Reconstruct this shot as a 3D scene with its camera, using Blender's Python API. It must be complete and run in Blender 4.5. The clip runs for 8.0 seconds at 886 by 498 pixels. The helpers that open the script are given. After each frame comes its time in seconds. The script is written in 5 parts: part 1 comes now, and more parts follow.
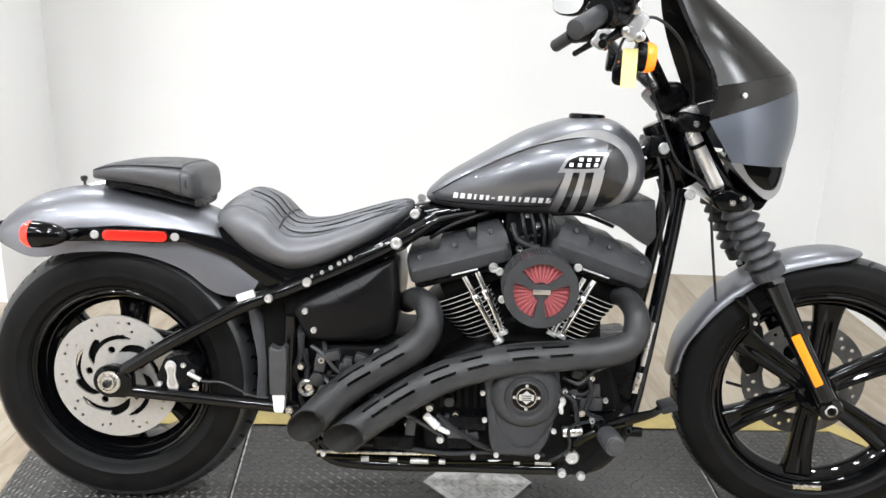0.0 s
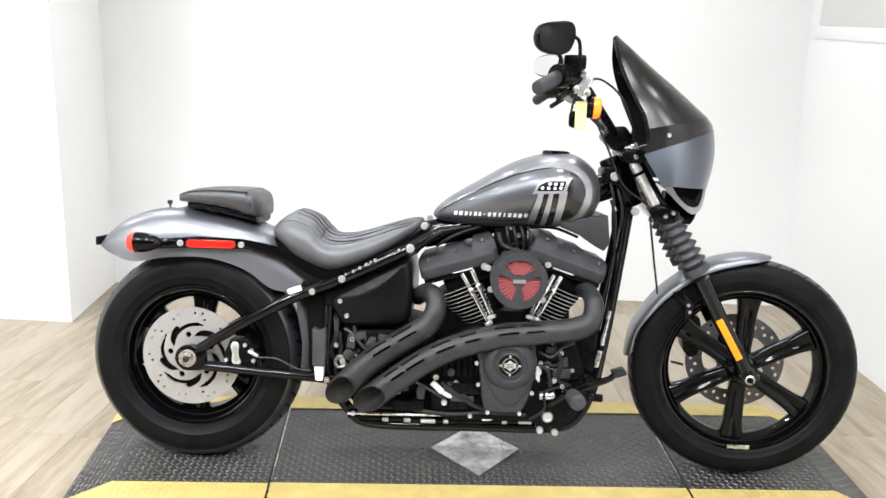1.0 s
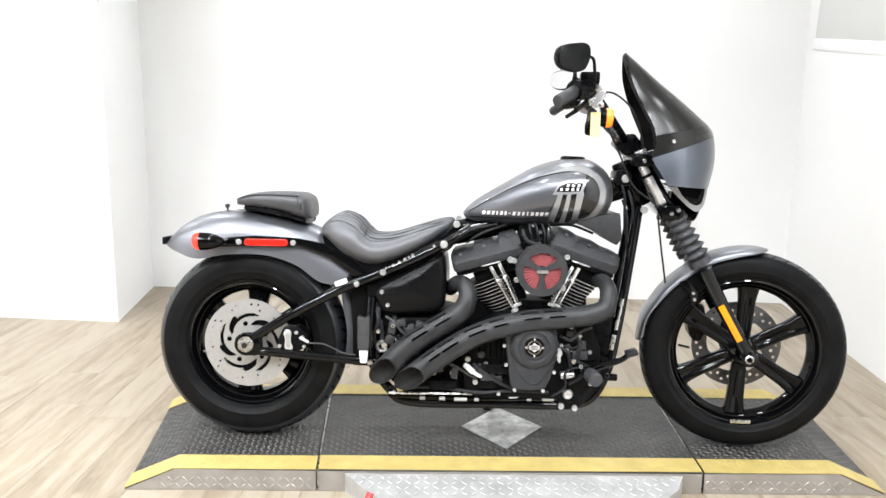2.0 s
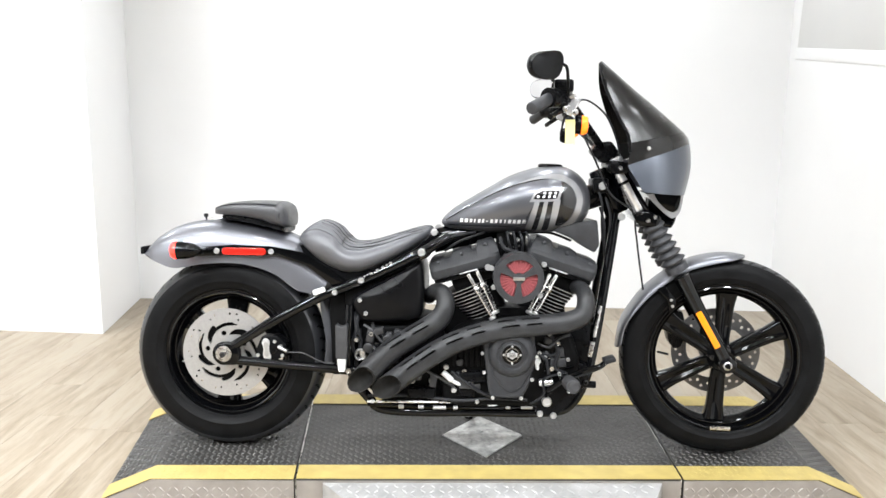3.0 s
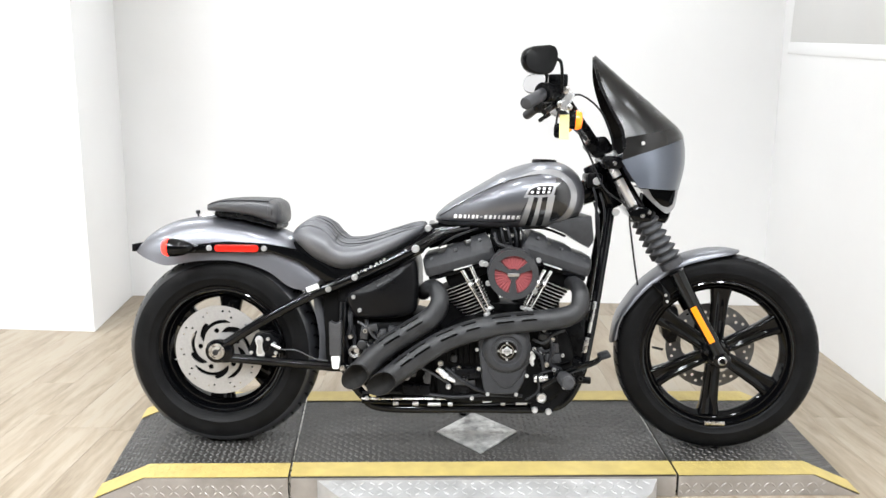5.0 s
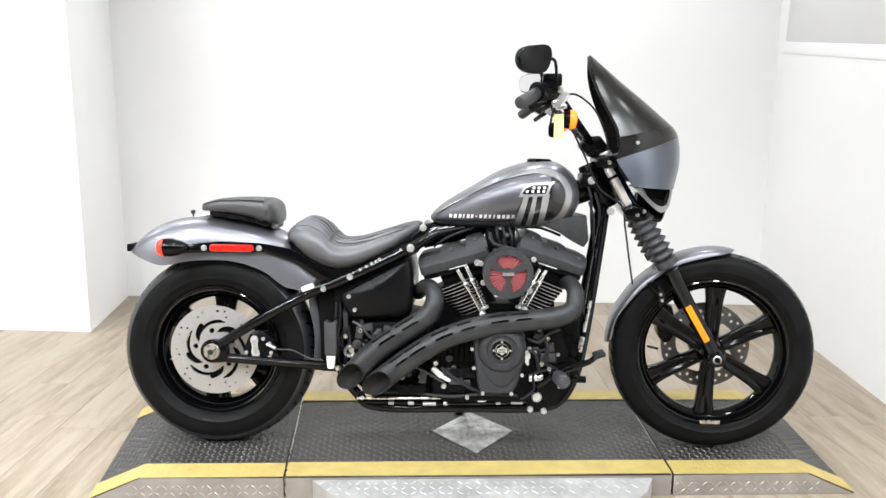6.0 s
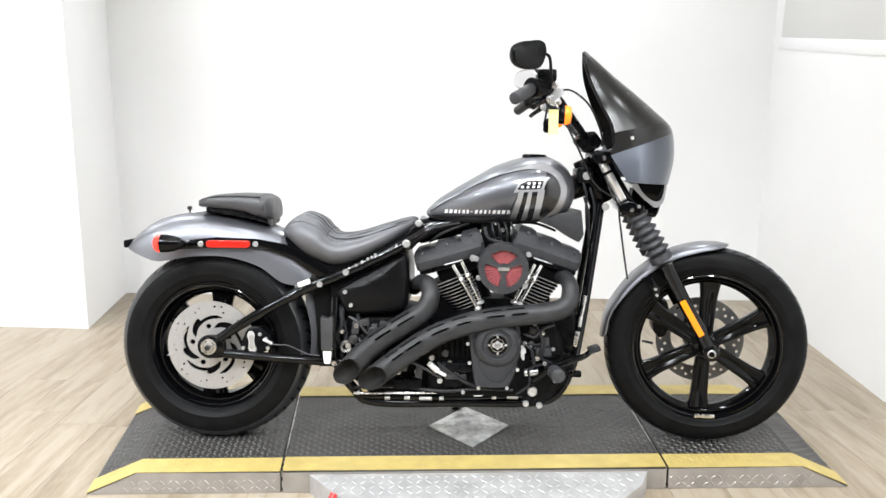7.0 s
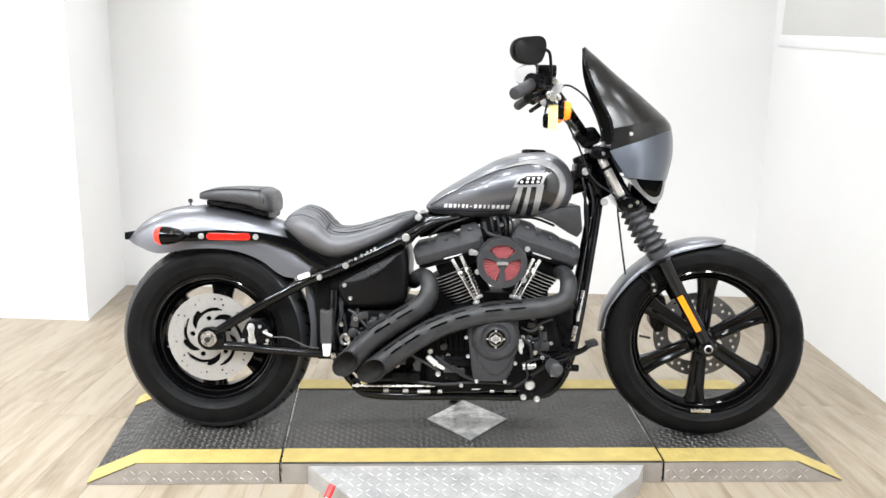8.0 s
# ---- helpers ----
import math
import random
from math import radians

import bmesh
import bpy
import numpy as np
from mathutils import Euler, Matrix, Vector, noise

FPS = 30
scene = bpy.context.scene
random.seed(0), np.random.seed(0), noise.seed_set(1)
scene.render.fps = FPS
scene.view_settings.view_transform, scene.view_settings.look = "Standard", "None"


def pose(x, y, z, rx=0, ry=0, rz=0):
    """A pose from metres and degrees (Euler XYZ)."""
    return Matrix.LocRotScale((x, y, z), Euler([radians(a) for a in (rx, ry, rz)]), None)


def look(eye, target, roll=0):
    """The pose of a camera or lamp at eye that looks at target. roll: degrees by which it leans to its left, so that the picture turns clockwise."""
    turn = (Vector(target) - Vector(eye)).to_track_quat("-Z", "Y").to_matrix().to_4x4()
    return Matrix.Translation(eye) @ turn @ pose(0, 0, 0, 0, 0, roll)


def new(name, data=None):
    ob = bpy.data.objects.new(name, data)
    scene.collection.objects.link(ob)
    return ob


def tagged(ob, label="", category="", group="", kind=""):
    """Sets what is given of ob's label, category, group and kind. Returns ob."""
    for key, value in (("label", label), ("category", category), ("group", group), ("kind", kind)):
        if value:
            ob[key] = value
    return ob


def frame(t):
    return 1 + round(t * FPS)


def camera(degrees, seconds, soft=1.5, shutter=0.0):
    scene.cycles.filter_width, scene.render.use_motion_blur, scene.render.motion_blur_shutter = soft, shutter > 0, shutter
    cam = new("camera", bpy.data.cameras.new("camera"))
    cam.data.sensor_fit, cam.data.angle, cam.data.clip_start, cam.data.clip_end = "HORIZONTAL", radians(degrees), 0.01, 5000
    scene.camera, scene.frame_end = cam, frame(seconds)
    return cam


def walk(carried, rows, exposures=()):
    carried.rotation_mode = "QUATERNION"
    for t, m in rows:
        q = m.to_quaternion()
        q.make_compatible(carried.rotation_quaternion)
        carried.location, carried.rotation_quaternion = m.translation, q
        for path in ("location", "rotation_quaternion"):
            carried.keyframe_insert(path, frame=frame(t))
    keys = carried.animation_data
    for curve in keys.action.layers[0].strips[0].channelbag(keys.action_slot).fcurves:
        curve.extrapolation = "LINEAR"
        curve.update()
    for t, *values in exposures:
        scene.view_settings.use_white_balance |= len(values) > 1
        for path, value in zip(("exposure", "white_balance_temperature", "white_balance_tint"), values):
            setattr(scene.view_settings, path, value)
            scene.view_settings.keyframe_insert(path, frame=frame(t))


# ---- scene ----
cam = camera(60.1, 8.0, soft=1.5)
PATH = [
    (0, (-0.191, -1.723, 1.187), (-0.051, 0.198, 0.646), 1.8),
    (0.3, (-0.249, -1.887, 1.183), (-0.08, 0.037, 0.66), 0.6),
    (0.5, (-0.25, -1.98, 1.196), (-0.091, -0.051, 0.694), 0.4),
    (0.8, (-0.228, -2.137, 1.198), (-0.109, -0.19, 0.76), 0.2),
    (1, (-0.205, -2.246, 1.188), (-0.093, -0.291, 0.784), 1.5),
    (1.2, (-0.205, -2.331, 1.199), (-0.146, -0.382, 0.772), 0.4),
    (1.5, (-0.264, -2.439, 1.177), (-0.117, -0.482, 0.792), 0.8),
    (1.7, (-0.303, -2.5, 1.195), (-0.181, -0.54, 0.817), 0.9),
    (2.8, (-0.22, -2.516, 1.189), (-0.151, -0.551, 0.822), 0.8),
    (3, (-0.23, -2.517, 1.182), (-0.13, -0.55, 0.836), 0.6),
    (3.5, (-0.23, -2.505, 1.182), (-0.123, -0.539, 0.831), 0.6),
    (4, (-0.225, -2.501, 1.187), (-0.115, -0.533, 0.845), 0.3),
    (4.5, (-0.234, -2.504, 1.184), (-0.12, -0.539, 0.826), 0.4),
    (6, (-0.224, -2.507, 1.18), (-0.1, -0.543, 0.823), 0.4),
    (6.5, (-0.217, -2.516, 1.176), (-0.096, -0.551, 0.824), 0.3),
    (7, (-0.216, -2.519, 1.176), (-0.088, -0.556, 0.812), 0.3),
    (7.5, (-0.205, -2.523, 1.17), (-0.075, -0.561, 0.808), 0.3),
    (8, (-0.217, -2.533, 1.176), (-0.087, -0.573, 0.799), 0.7),
]
walk(cam, [(t, look(eye, target, roll)) for t, eye, target, roll in PATH],
     exposures=((0, -0.28), (0.5, -0.22), (1, -0.15), (1.7, -0.1), (3, -0.12), (4.5, -0.17), (6, -0.22), (7, -0.2), (8, -0.14)))

# ---- light ----
DECK = 0.07          # height of the display platform
world = bpy.data.worlds.new("world")
world.use_nodes = True
scene.world = world
world.node_tree.nodes["Background"].inputs[0].default_value = (0.9, 0.95, 1.0, 1)
world.node_tree.nodes["Background"].inputs[1].default_value = 0.05
scene.view_settings.exposure = 0.0


def ceiling_lamp(x, y, sx, sy, watts):
    data = bpy.data.lights.new("ceiling_lamp", "AREA")
    data.shape, data.size, data.size_y, data.energy = "RECTANGLE", sx, sy, watts
    data.spread = radians(148)
    data.color = (0.922, 0.962, 1.0)
    ob = new("ceiling_lamp", data)
    ob.matrix_world = pose(x, y, 2.96)
    return ob


for lx, share in ((-3.2, 1.35), (-2.0, 0.95), (-0.85, 0.72), (0.25, 0.66), (1.2, 0.66)):
    for ly, watts in ((-3.3, 58), (-2.2, 60), (-0.9, 16), (1.3, 25)):
        ceiling_lamp(lx, ly, 0.22, 0.22, watts * share)


# ---- materials ----
def material(name, color, rough=0.5, metal=0.0, coat=0.0, vary=0.0, scale=30.0, bump=0.0, bump_scale=200.0,
             emit=None, emit_strength=0.0, rough_vary=0.0, detail=4.0, spec=0.5):
    m = bpy.data.materials.new(name)
    m.use_nodes = True
    nt = m.node_tree
    b = nt.nodes["Principled BSDF"]
    b.inputs["Base Color"].default_value = (*color, 1)
    b.inputs["Roughness"].default_value = rough
    b.inputs["Metallic"].default_value = metal
    b.inputs["Coat Weight"].default_value = coat
    b.inputs["Coat Roughness"].default_value = 0.04
    b.inputs["Specular IOR Level"].default_value = spec
    if emit:
        b.inputs["Emission Color"].default_value = (*emit, 1)
        b.inputs["Emission Strength"].default_value = emit_strength
    tc = nt.nodes.new("ShaderNodeTexCoord")
    if vary or rough_vary:
        n = nt.nodes.new("ShaderNodeTexNoise")
        n.inputs["Scale"].default_value, n.inputs["Detail"].default_value = scale, detail
        nt.links.new(tc.outputs["Object"], n.inputs["Vector"])
        if vary:
            ramp = nt.nodes.new("ShaderNodeMapRange")
            ramp.inputs["From Min"].default_value, ramp.inputs["From Max"].default_value = 0.25, 0.75
            ramp.inputs["To Min"].default_value, ramp.inputs["To Max"].default_value = 1 - vary, 1 + vary
            nt.links.new(n.outputs["Fac"], ramp.inputs["Value"])
            mul = nt.nodes.new("ShaderNodeVectorMath")
            mul.operation = "SCALE"
            mul.inputs[0].default_value = color
            nt.links.new(ramp.outputs["Result"], mul.inputs["Scale"])
            nt.links.new(mul.outputs["Vector"], b.inputs["Base Color"])
        if rough_vary:
            rr = nt.nodes.new("ShaderNodeMapRange")
            rr.inputs["From Min"].default_value, rr.inputs["From Max"].default_value = 0.25, 0.75
            rr.inputs["To Min"].default_value, rr.inputs["To Max"].default_value = max(0.02, rough - rough_vary), rough + rough_vary
            nt.links.new(n.outputs["Fac"], rr.inputs["Value"])
            nt.links.new(rr.outputs["Result"], b.inputs["Roughness"])
    if bump:
        n2 = nt.nodes.new("ShaderNodeTexNoise")
        n2.inputs["Scale"].default_value, n2.inputs["Detail"].default_value = bump_scale, 3
        nt.links.new(tc.outputs["Object"], n2.inputs["Vector"])
        bp = nt.nodes.new("ShaderNodeBump")
        bp.inputs["Strength"].default_value, bp.inputs["Distance"].default_value = bump, 0.002
        nt.links.new(n2.outputs["Fac"], bp.inputs["Height"])
        nt.links.new(bp.outputs["Normal"], b.inputs["Normal"])
    return m


PAINT = material("grey_metallic_paint", (0.168, 0.171, 0.189), 0.37, 0.75, 0.3, vary=0.06, scale=900, detail=1)
PAINT_DARK = material("dark_grey_metallic_paint", (0.105, 0.1075, 0.120), 0.32, 0.65, 0.4, vary=0.06, scale=900, detail=1)
SILVER = material("silver_stripe_paint", (0.34, 0.34, 0.35), 0.35, 0.55, 1.0, vary=0.05, scale=900)
WHITE_INK = material("white_lettering_ink", (0.75, 0.75, 0.76), 0.4)
BLACK_GLOSS = material("gloss_black_paint", (0.0015, 0.0016, 0.0019), 0.055, 0.0, 0.0, rough_vary=0.02, scale=14, spec=0.2)
BLACK_SATIN = material("satin_black_metal", (0.0028, 0.0029, 0.0034), 0.28, 0.0, 0, vary=0.3, scale=40, rough_vary=0.12, bump=0.15, bump_scale=600, spec=0.1)
BLACK_WRINKLE = material("wrinkle_black_powder_coat", (0.026, 0.0264, 0.0286), 0.38, 0.0, 0, vary=0.2, scale=60, bump=0.5, bump_scale=900, spec=0.27)
BLACK_PIPE = material("matte_black_ceramic_coat", (0.021, 0.0212, 0.0225), 0.38, 0.0, 0, vary=0.45, scale=22, rough_vary=0.1, bump=0.4, bump_scale=500, spec=0.3, detail=8)
SATIN_COVER = material("satin_black_plastic", (0.0035, 0.0035, 0.004), 0.32, 0.0, 0, vary=0.15, scale=8, rough_vary=0.06, bump=0.1, bump_scale=500, spec=0.14)
# near-black for cores and recesses: shade between parts is put into this colour
VOID = material("near_black_recess", (0.0016, 0.0016, 0.0018), 0.55, 0.0, 0, vary=0.3, scale=30, spec=0.1)
RUBBER = material("tyre_rubber", (0.0048, 0.0048, 0.0051), 0.44, 0, 0, vary=0.4, scale=18, rough_vary=0.14, bump=0.3, bump_scale=500, spec=0.09)
RUBBER_PLAIN = material("black_rubber", (0.012, 0.0122, 0.0138), 0.45, 0, 0, vary=0.2, scale=50, spec=0.25)
VINYL = material("black_vinyl", (0.078, 0.079, 0.087), 0.37, 0, 0, vary=0.15, scale=25, rough_vary=0.06, bump=0.3, bump_scale=650, spec=0.7)
VINYL_DARK = material("dark_black_vinyl", (0.034, 0.0344, 0.0385), 0.38, 0, 0, vary=0.15, scale=25, rough_vary=0.06, bump=0.3, bump_scale=650, spec=0.7)
GLOSS_LIP = material("polished_black_lip", (0.002, 0.0021, 0.0026), 0.06, 0, 0, spec=0.3)
CHROME = material("chrome", (0.82, 0.82, 0.82), 0.16, 1.0)
FORK_ALLOY = material("polished_alloy", (0.62, 0.62, 0.63), 0.24, 0.7, vary=0.08, scale=60, rough_vary=0.06)
STEEL = material("machined_steel", (0.55, 0.54, 0.53), 0.28, 1.0, vary=0.15, scale=60, rough_vary=0.08)
ALU = material("bare_aluminium", (0.80, 0.80, 0.79), 0.42, 0.35, vary=0.12, scale=80)
DISC = material("brushed_disc_steel", (0.38, 0.372, 0.365), 0.36, 0.6, vary=0.08, scale=120, rough_vary=0.08)
RED_FILTER = material("red_cotton_gauze", (0.26, 0.055, 0.06), 0.75, 0, 0, vary=0.3, scale=250)
# reflector, no lamp: a weak emission stands for the light it throws back
RED_LENS = material("glowing_red_reflector", (0.40, 0.006, 0.004), 0.2, 0, 0.2, emit=(1.0, 0.05, 0.01), emit_strength=0.28)
RED_GLOW = material("lit_red_lens", (0.5, 0.008, 0.006), 0.2, 0, 0.2, emit=(1.0, 0.025, 0.012), emit_strength=3.0)
# unlit fork reflector, its returned light added as a faint glow
AMBER = material("glowing_amber_reflector", (0.75, 0.22, 0.003), 0.22, 0, 0.3, emit=(1.0, 0.28, 0.0), emit_strength=0.2)
AMBER_GLOW = material("lit_amber_lens", (0.75, 0.2, 0.01), 0.25, 0, 0.2, emit=(1.0, 0.17, 0.006), emit_strength=1.6)
SMOKE = material("smoked_acrylic", (0.006, 0.0056, 0.0054), 0.24, 0, 0.0, rough_vary=0.05, scale=12, spec=0.35)
# dark lining: the shade inside the pipes is put into its colour
PIPE_SHADE = material("shaded_pipe_lining", (0.016, 0.0155, 0.015), 0.6, vary=0.3, scale=60, spec=0.1)
MIRROR = material("mirror_glass", (0.50, 0.50, 0.51), 0.02, 1.0)
TAG = material("yellow_paper_tag", (0.78, 0.72, 0.32), 0.8, vary=0.05, scale=40)
RED_PLASTIC = material("red_plastic_grip", (0.5, 0.02, 0.02), 0.45, vary=0.1, scale=40)
# paler than the sidewall: light reflected from the walls is put into the colour
TREAD_RUBBER = material("lit_tread_rubber", (0.017, 0.0177, 0.020), 0.32, 0, 0, vary=0.3, scale=25, bump=0.1, bump_scale=400, spec=0.8)
DARK_STEEL = material("dark_steel", (0.055, 0.055, 0.057), 0.4, 0.8, vary=0.2, scale=60)
FRONT_DISC = material("dull_disc_steel", (0.12, 0.117, 0.114), 0.36, 0.5, vary=0.12, scale=120, rough_vary=0.08)
FAR_WALL = material("dark_unseen_wall", (0.07, 0.07, 0.07), 0.8, vary=0.1, scale=1.0)
BRIGHT = material("bright_zinc_fastener", (0.60, 0.60, 0.60), 0.28, 0.7, vary=0.1, scale=90)
PEG_RUBBER = material("grey_rubber", (0.03, 0.03, 0.032), 0.55, vary=0.2, scale=50)
WALL = material("white_wall_paint", (0.79, 0.79, 0.79), 0.7, vary=0.02, scale=1.5, bump=0.08, bump_scale=160)


# ---- mesh tools ----
def vec(*a):
    return Vector(a)


def finish(bm, angle=0.62):
    bmesh.ops.recalc_face_normals(bm, faces=bm.faces)
    for f in bm.faces:
        f.smooth = True
    for e in bm.edges:
        e.smooth = len(e.link_faces) == 2 and e.calc_face_angle(0) < angle


def part(name, bm, mat, parent=None, label="", m=None, angle=0.62):
    """Links a bmesh as one mesh object, under parent if given."""
    if m is not None:
        bmesh.ops.transform(bm, matrix=m, verts=bm.verts)
    finish(bm, angle)
    data = bpy.data.meshes.new(name)
    bm.to_mesh(data)
    bm.free()
    for one in (mat if isinstance(mat, (list, tuple)) else [mat]):
        data.materials.append(one)
    ob = new(name, data)
    if parent:
        ob.parent = parent
    if label:
        tagged(ob, label)
    return ob


def bevelled(bm, width, seg=2, limit=0.5):
    if width > 0:
        edges = [e for e in bm.edges if len(e.link_faces) == 2 and e.calc_face_angle(0) > limit]
        bmesh.ops.bevel(bm, geom=edges, offset=width, segments=seg, profile=0.6, affect="EDGES", clamp_overlap=True)
    return bm


def box(sx, sy, sz, at=(0, 0, 0), bevel=0.0, seg=2, m=None):
    bm = bmesh.new()
    bmesh.ops.create_cube(bm, size=1, matrix=Matrix.Diagonal((sx, sy, sz, 1)))
    bevelled(bm, bevel, seg)
    bmesh.ops.transform(bm, matrix=Matrix.Translation(at) @ (m or Matrix()), verts=bm.verts)
    return bm


def rings(loops, caps=True, close=False):
    """A skin over loops of equal length."""
    bm = bmesh.new()
    vs = [[bm.verts.new(p) for p in loop] for loop in loops]
    n = len(vs[0])
    pairs = list(zip(vs, vs[1:])) + ([(vs[-1], vs[0])] if close else [])
    for a, b in pairs:
        for i in range(n):
            bm.faces.new((a[i], a[(i + 1) % n], b[(i + 1) % n], b[i]))
    if caps and not close:
        bm.faces.new(vs[0][::-1])
        bm.faces.new(vs[-1])
    return bm


def sheet(grid):
    """An open skin over rows of points."""
    bm = bmesh.new()
    vs = [[bm.verts.new(p) for p in row] for row in grid]
    for a, b in zip(vs, vs[1:]):
        for i in range(len(a) - 1):
            bm.faces.new((a[i], a[i + 1], b[i + 1], b[i]))
    return bm


def smooth_path(pts, n=6):
    """Catmull-Rom through the points (of any dimension)."""
    p = [Vector(a) for a in pts]
    if len(p) < 3:
        return [p[0].lerp(p[-1], i / n) for i in range(n + 1)]
    out = []
    for i in range(len(p) - 1):
        a, b, c, d = p[max(i - 1, 0)], p[i], p[i + 1], p[min(i + 2, len(p) - 1)]
        for k in range(n):
            t = k / n
            out.append(0.5 * ((2 * b) + (c - a) * t + (2 * a - 5 * b + 4 * c - d) * t * t + (3 * b - a - 3 * c + d) * t ** 3))
    out.append(p[-1])
    return out


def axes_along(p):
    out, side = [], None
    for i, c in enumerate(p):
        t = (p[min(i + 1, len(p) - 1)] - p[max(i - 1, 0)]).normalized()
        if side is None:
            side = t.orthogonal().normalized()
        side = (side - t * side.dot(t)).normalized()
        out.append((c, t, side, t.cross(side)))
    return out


def tube(pts, r, seg=12, n=6, caps=True):
    """A round tube through the points; r is one radius or one for each given point."""
    p = smooth_path(pts, n)
    if isinstance(r, (int, float)):
        rr = [r] * len(p)
    else:
        rr = [v[0] for v in smooth_path([(a, 0) for a in r], n)]
    loops = []
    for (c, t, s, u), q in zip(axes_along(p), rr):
        loops.append([c + (s * math.cos(2 * math.pi * k / seg) + u * math.sin(2 * math.pi * k / seg)) * q for k in range(seg)])
    return rings(loops, caps)


def lathe(profile, at=(0, 0, 0), axis=(0, 1, 0), seg=48, caps=False, close=False):
    """Turns (radius, height) pairs round an axis through at."""
    z = Vector(axis).normalized()
    x = z.orthogonal().normalized()
    y = z.cross(x)
    at = Vector(at)
    loops = [[at + z * h + (x * math.cos(2 * math.pi * k / seg) + y * math.sin(2 * math.pi * k / seg)) * r for k in range(seg)] for r, h in profile]
    return rings(loops, caps, close)


def rod(a, b, r, seg=16, bevel=0.0):
    a, b = Vector(a), Vector(b)
    length = (b - a).length
    e = min(bevel, length / 2.5, r * 0.8)
    prof = [(r, 0), (r, length)] if e <= 0 else [(r - e, 0), (r - e * 0.3, e * 0.3), (r, e), (r, length - e), (r - e * 0.3, length - e * 0.3), (r - e, length)]
    return lathe(prof, a, b - a, seg, caps=True)


def prism(outline, y0, y1, bevel=0.0, seg=2):
    """A plate of the given x-z outline between two lateral planes."""
    bm = bmesh.new()
    a = [bm.verts.new((x, y0, z)) for x, z in outline]
    b = [bm.verts.new((x, y1, z)) for x, z in outline]
    n = len(outline)
    bm.faces.new(a)
    bm.faces.new(b[::-1])
    for i in range(n):
        bm.faces.new((a[i], b[i], b[(i + 1) % n], a[(i + 1) % n]))
    bmesh.ops.recalc_face_normals(bm, faces=bm.faces)
    return bevelled(bm, bevel, seg, 0.2)


def bulge(outline, y_far, y_near, r=0.01, crown=0.004, smooth=3):
    """A moulded cover of the given x-z outline with rounded rims and a crowned face."""
    if smooth:
        pts = [tuple(p) for p in smooth_path(list(outline) + [outline[0]], smooth)][:-1]
    else:
        pts = list(outline)
    cx = (min(p[0] for p in pts) + max(p[0] for p in pts)) / 2
    cz = (min(p[1] for p in pts) + max(p[1] for p in pts)) / 2
    size = sum(math.hypot(p[0] - cx, p[1] - cz) for p in pts) / len(pts)
    e, d = r / size, (1 if y_near > y_far else -1)
    steps = [(1 - e, y_far), (1 - 0.3 * e, y_far + d * 0.3 * r), (1.0, y_far + d * r)]
    for k in range(6):
        a = math.pi / 2 * k / 5
        steps.append((1 - e * (1 - math.cos(a)), y_near - d * (crown + r * (1 - math.sin(a)))))
    for k in range(1, 6):
        s = (1 - e) * (1 - k / 6)
        steps.append((s, y_near - d * crown * (s / (1 - e)) ** 2))
    return rings([[(cx + (x - cx) * s, y, cz + (z - cz) * s) for x, z in pts] for s, y in steps])


def solid(ob, thickness, offset=-1.0):
    mod = ob.modifiers.new("thickness", "SOLIDIFY")
    mod.thickness, mod.offset = thickness, offset
    return ob


def bolt(parent, at, r=0.008, axis=(0, -1, 0), mat=None, m=None, name="bolt", h=0.006):
    a = Vector(at)
    z = Vector(axis).normalized()
    bm = lathe([(r, 0), (r, h * 0.6), (r * 0.8, h), (r * 0.45, h), (r * 0.42, h * 0.6), (0.0001, h * 0.55)], a, z, 12, caps=True)
    return part(name, bm, mat or BRIGHT, parent, m=m)


# ---- the room ----
def structure(ob, label, category):
    return tagged(ob, label, category, kind="structure")


def slab(name, a, b, z0, z1, thick, side, mat, label):
    """An upright wall between two plan points, thickened away from the room."""
    a, b = Vector((*a, 0)), Vector((*b, 0))
    nrm = (b - a).cross(Vector((0, 0, 1))).normalized() * side * thick
    bm = bmesh.new()
    vs = [bm.verts.new(p) for p in (a, b, b + nrm, a + nrm)]
    f = bm.faces.new(vs)
    up = bmesh.ops.extrude_face_region(bm, geom=[f])["geom"]
    bmesh.ops.translate(bm, vec=(0, 0, z1 - z0), verts=[v for v in up if isinstance(v, bmesh.types.BMVert)])
    bmesh.ops.translate(bm, vec=(0, 0, z0), verts=bm.verts)
    ob = part(name, bm, mat)
    return structure(ob, label, "wall")


TOP = 3.0
slab("wall_north", (-3.4, 2.50), (2.12, 1.978), 0, TOP, 0.15, -1, WALL, "plain white painted wall behind the motorcycle")
slab("wall_east", (2.040, 2.14), (1.585, -1.06), 0, TOP, 0.15, -1, WALL, "plain white painted side wall meeting the wood floor")
slab("wall_east_return", (1.585, -1.06), (1.585, -5.2), 0, TOP, 0.15, -1, WALL, "plain white painted wall beside the camera")
slab("wall_west", (-4.2, 2.6), (-4.2, -5.2), 0, TOP, 0.15, 1, WALL, "plain white painted wall closing the room")
# unseen wall, coloured dark to hold back reflections in the gloss black
slab("wall_south", (-4.3, -5.05), (1.9, -5.05), 0, TOP, 0.15, 1, FAR_WALL, "unseen dark wall behind the camera, dimming reflections")


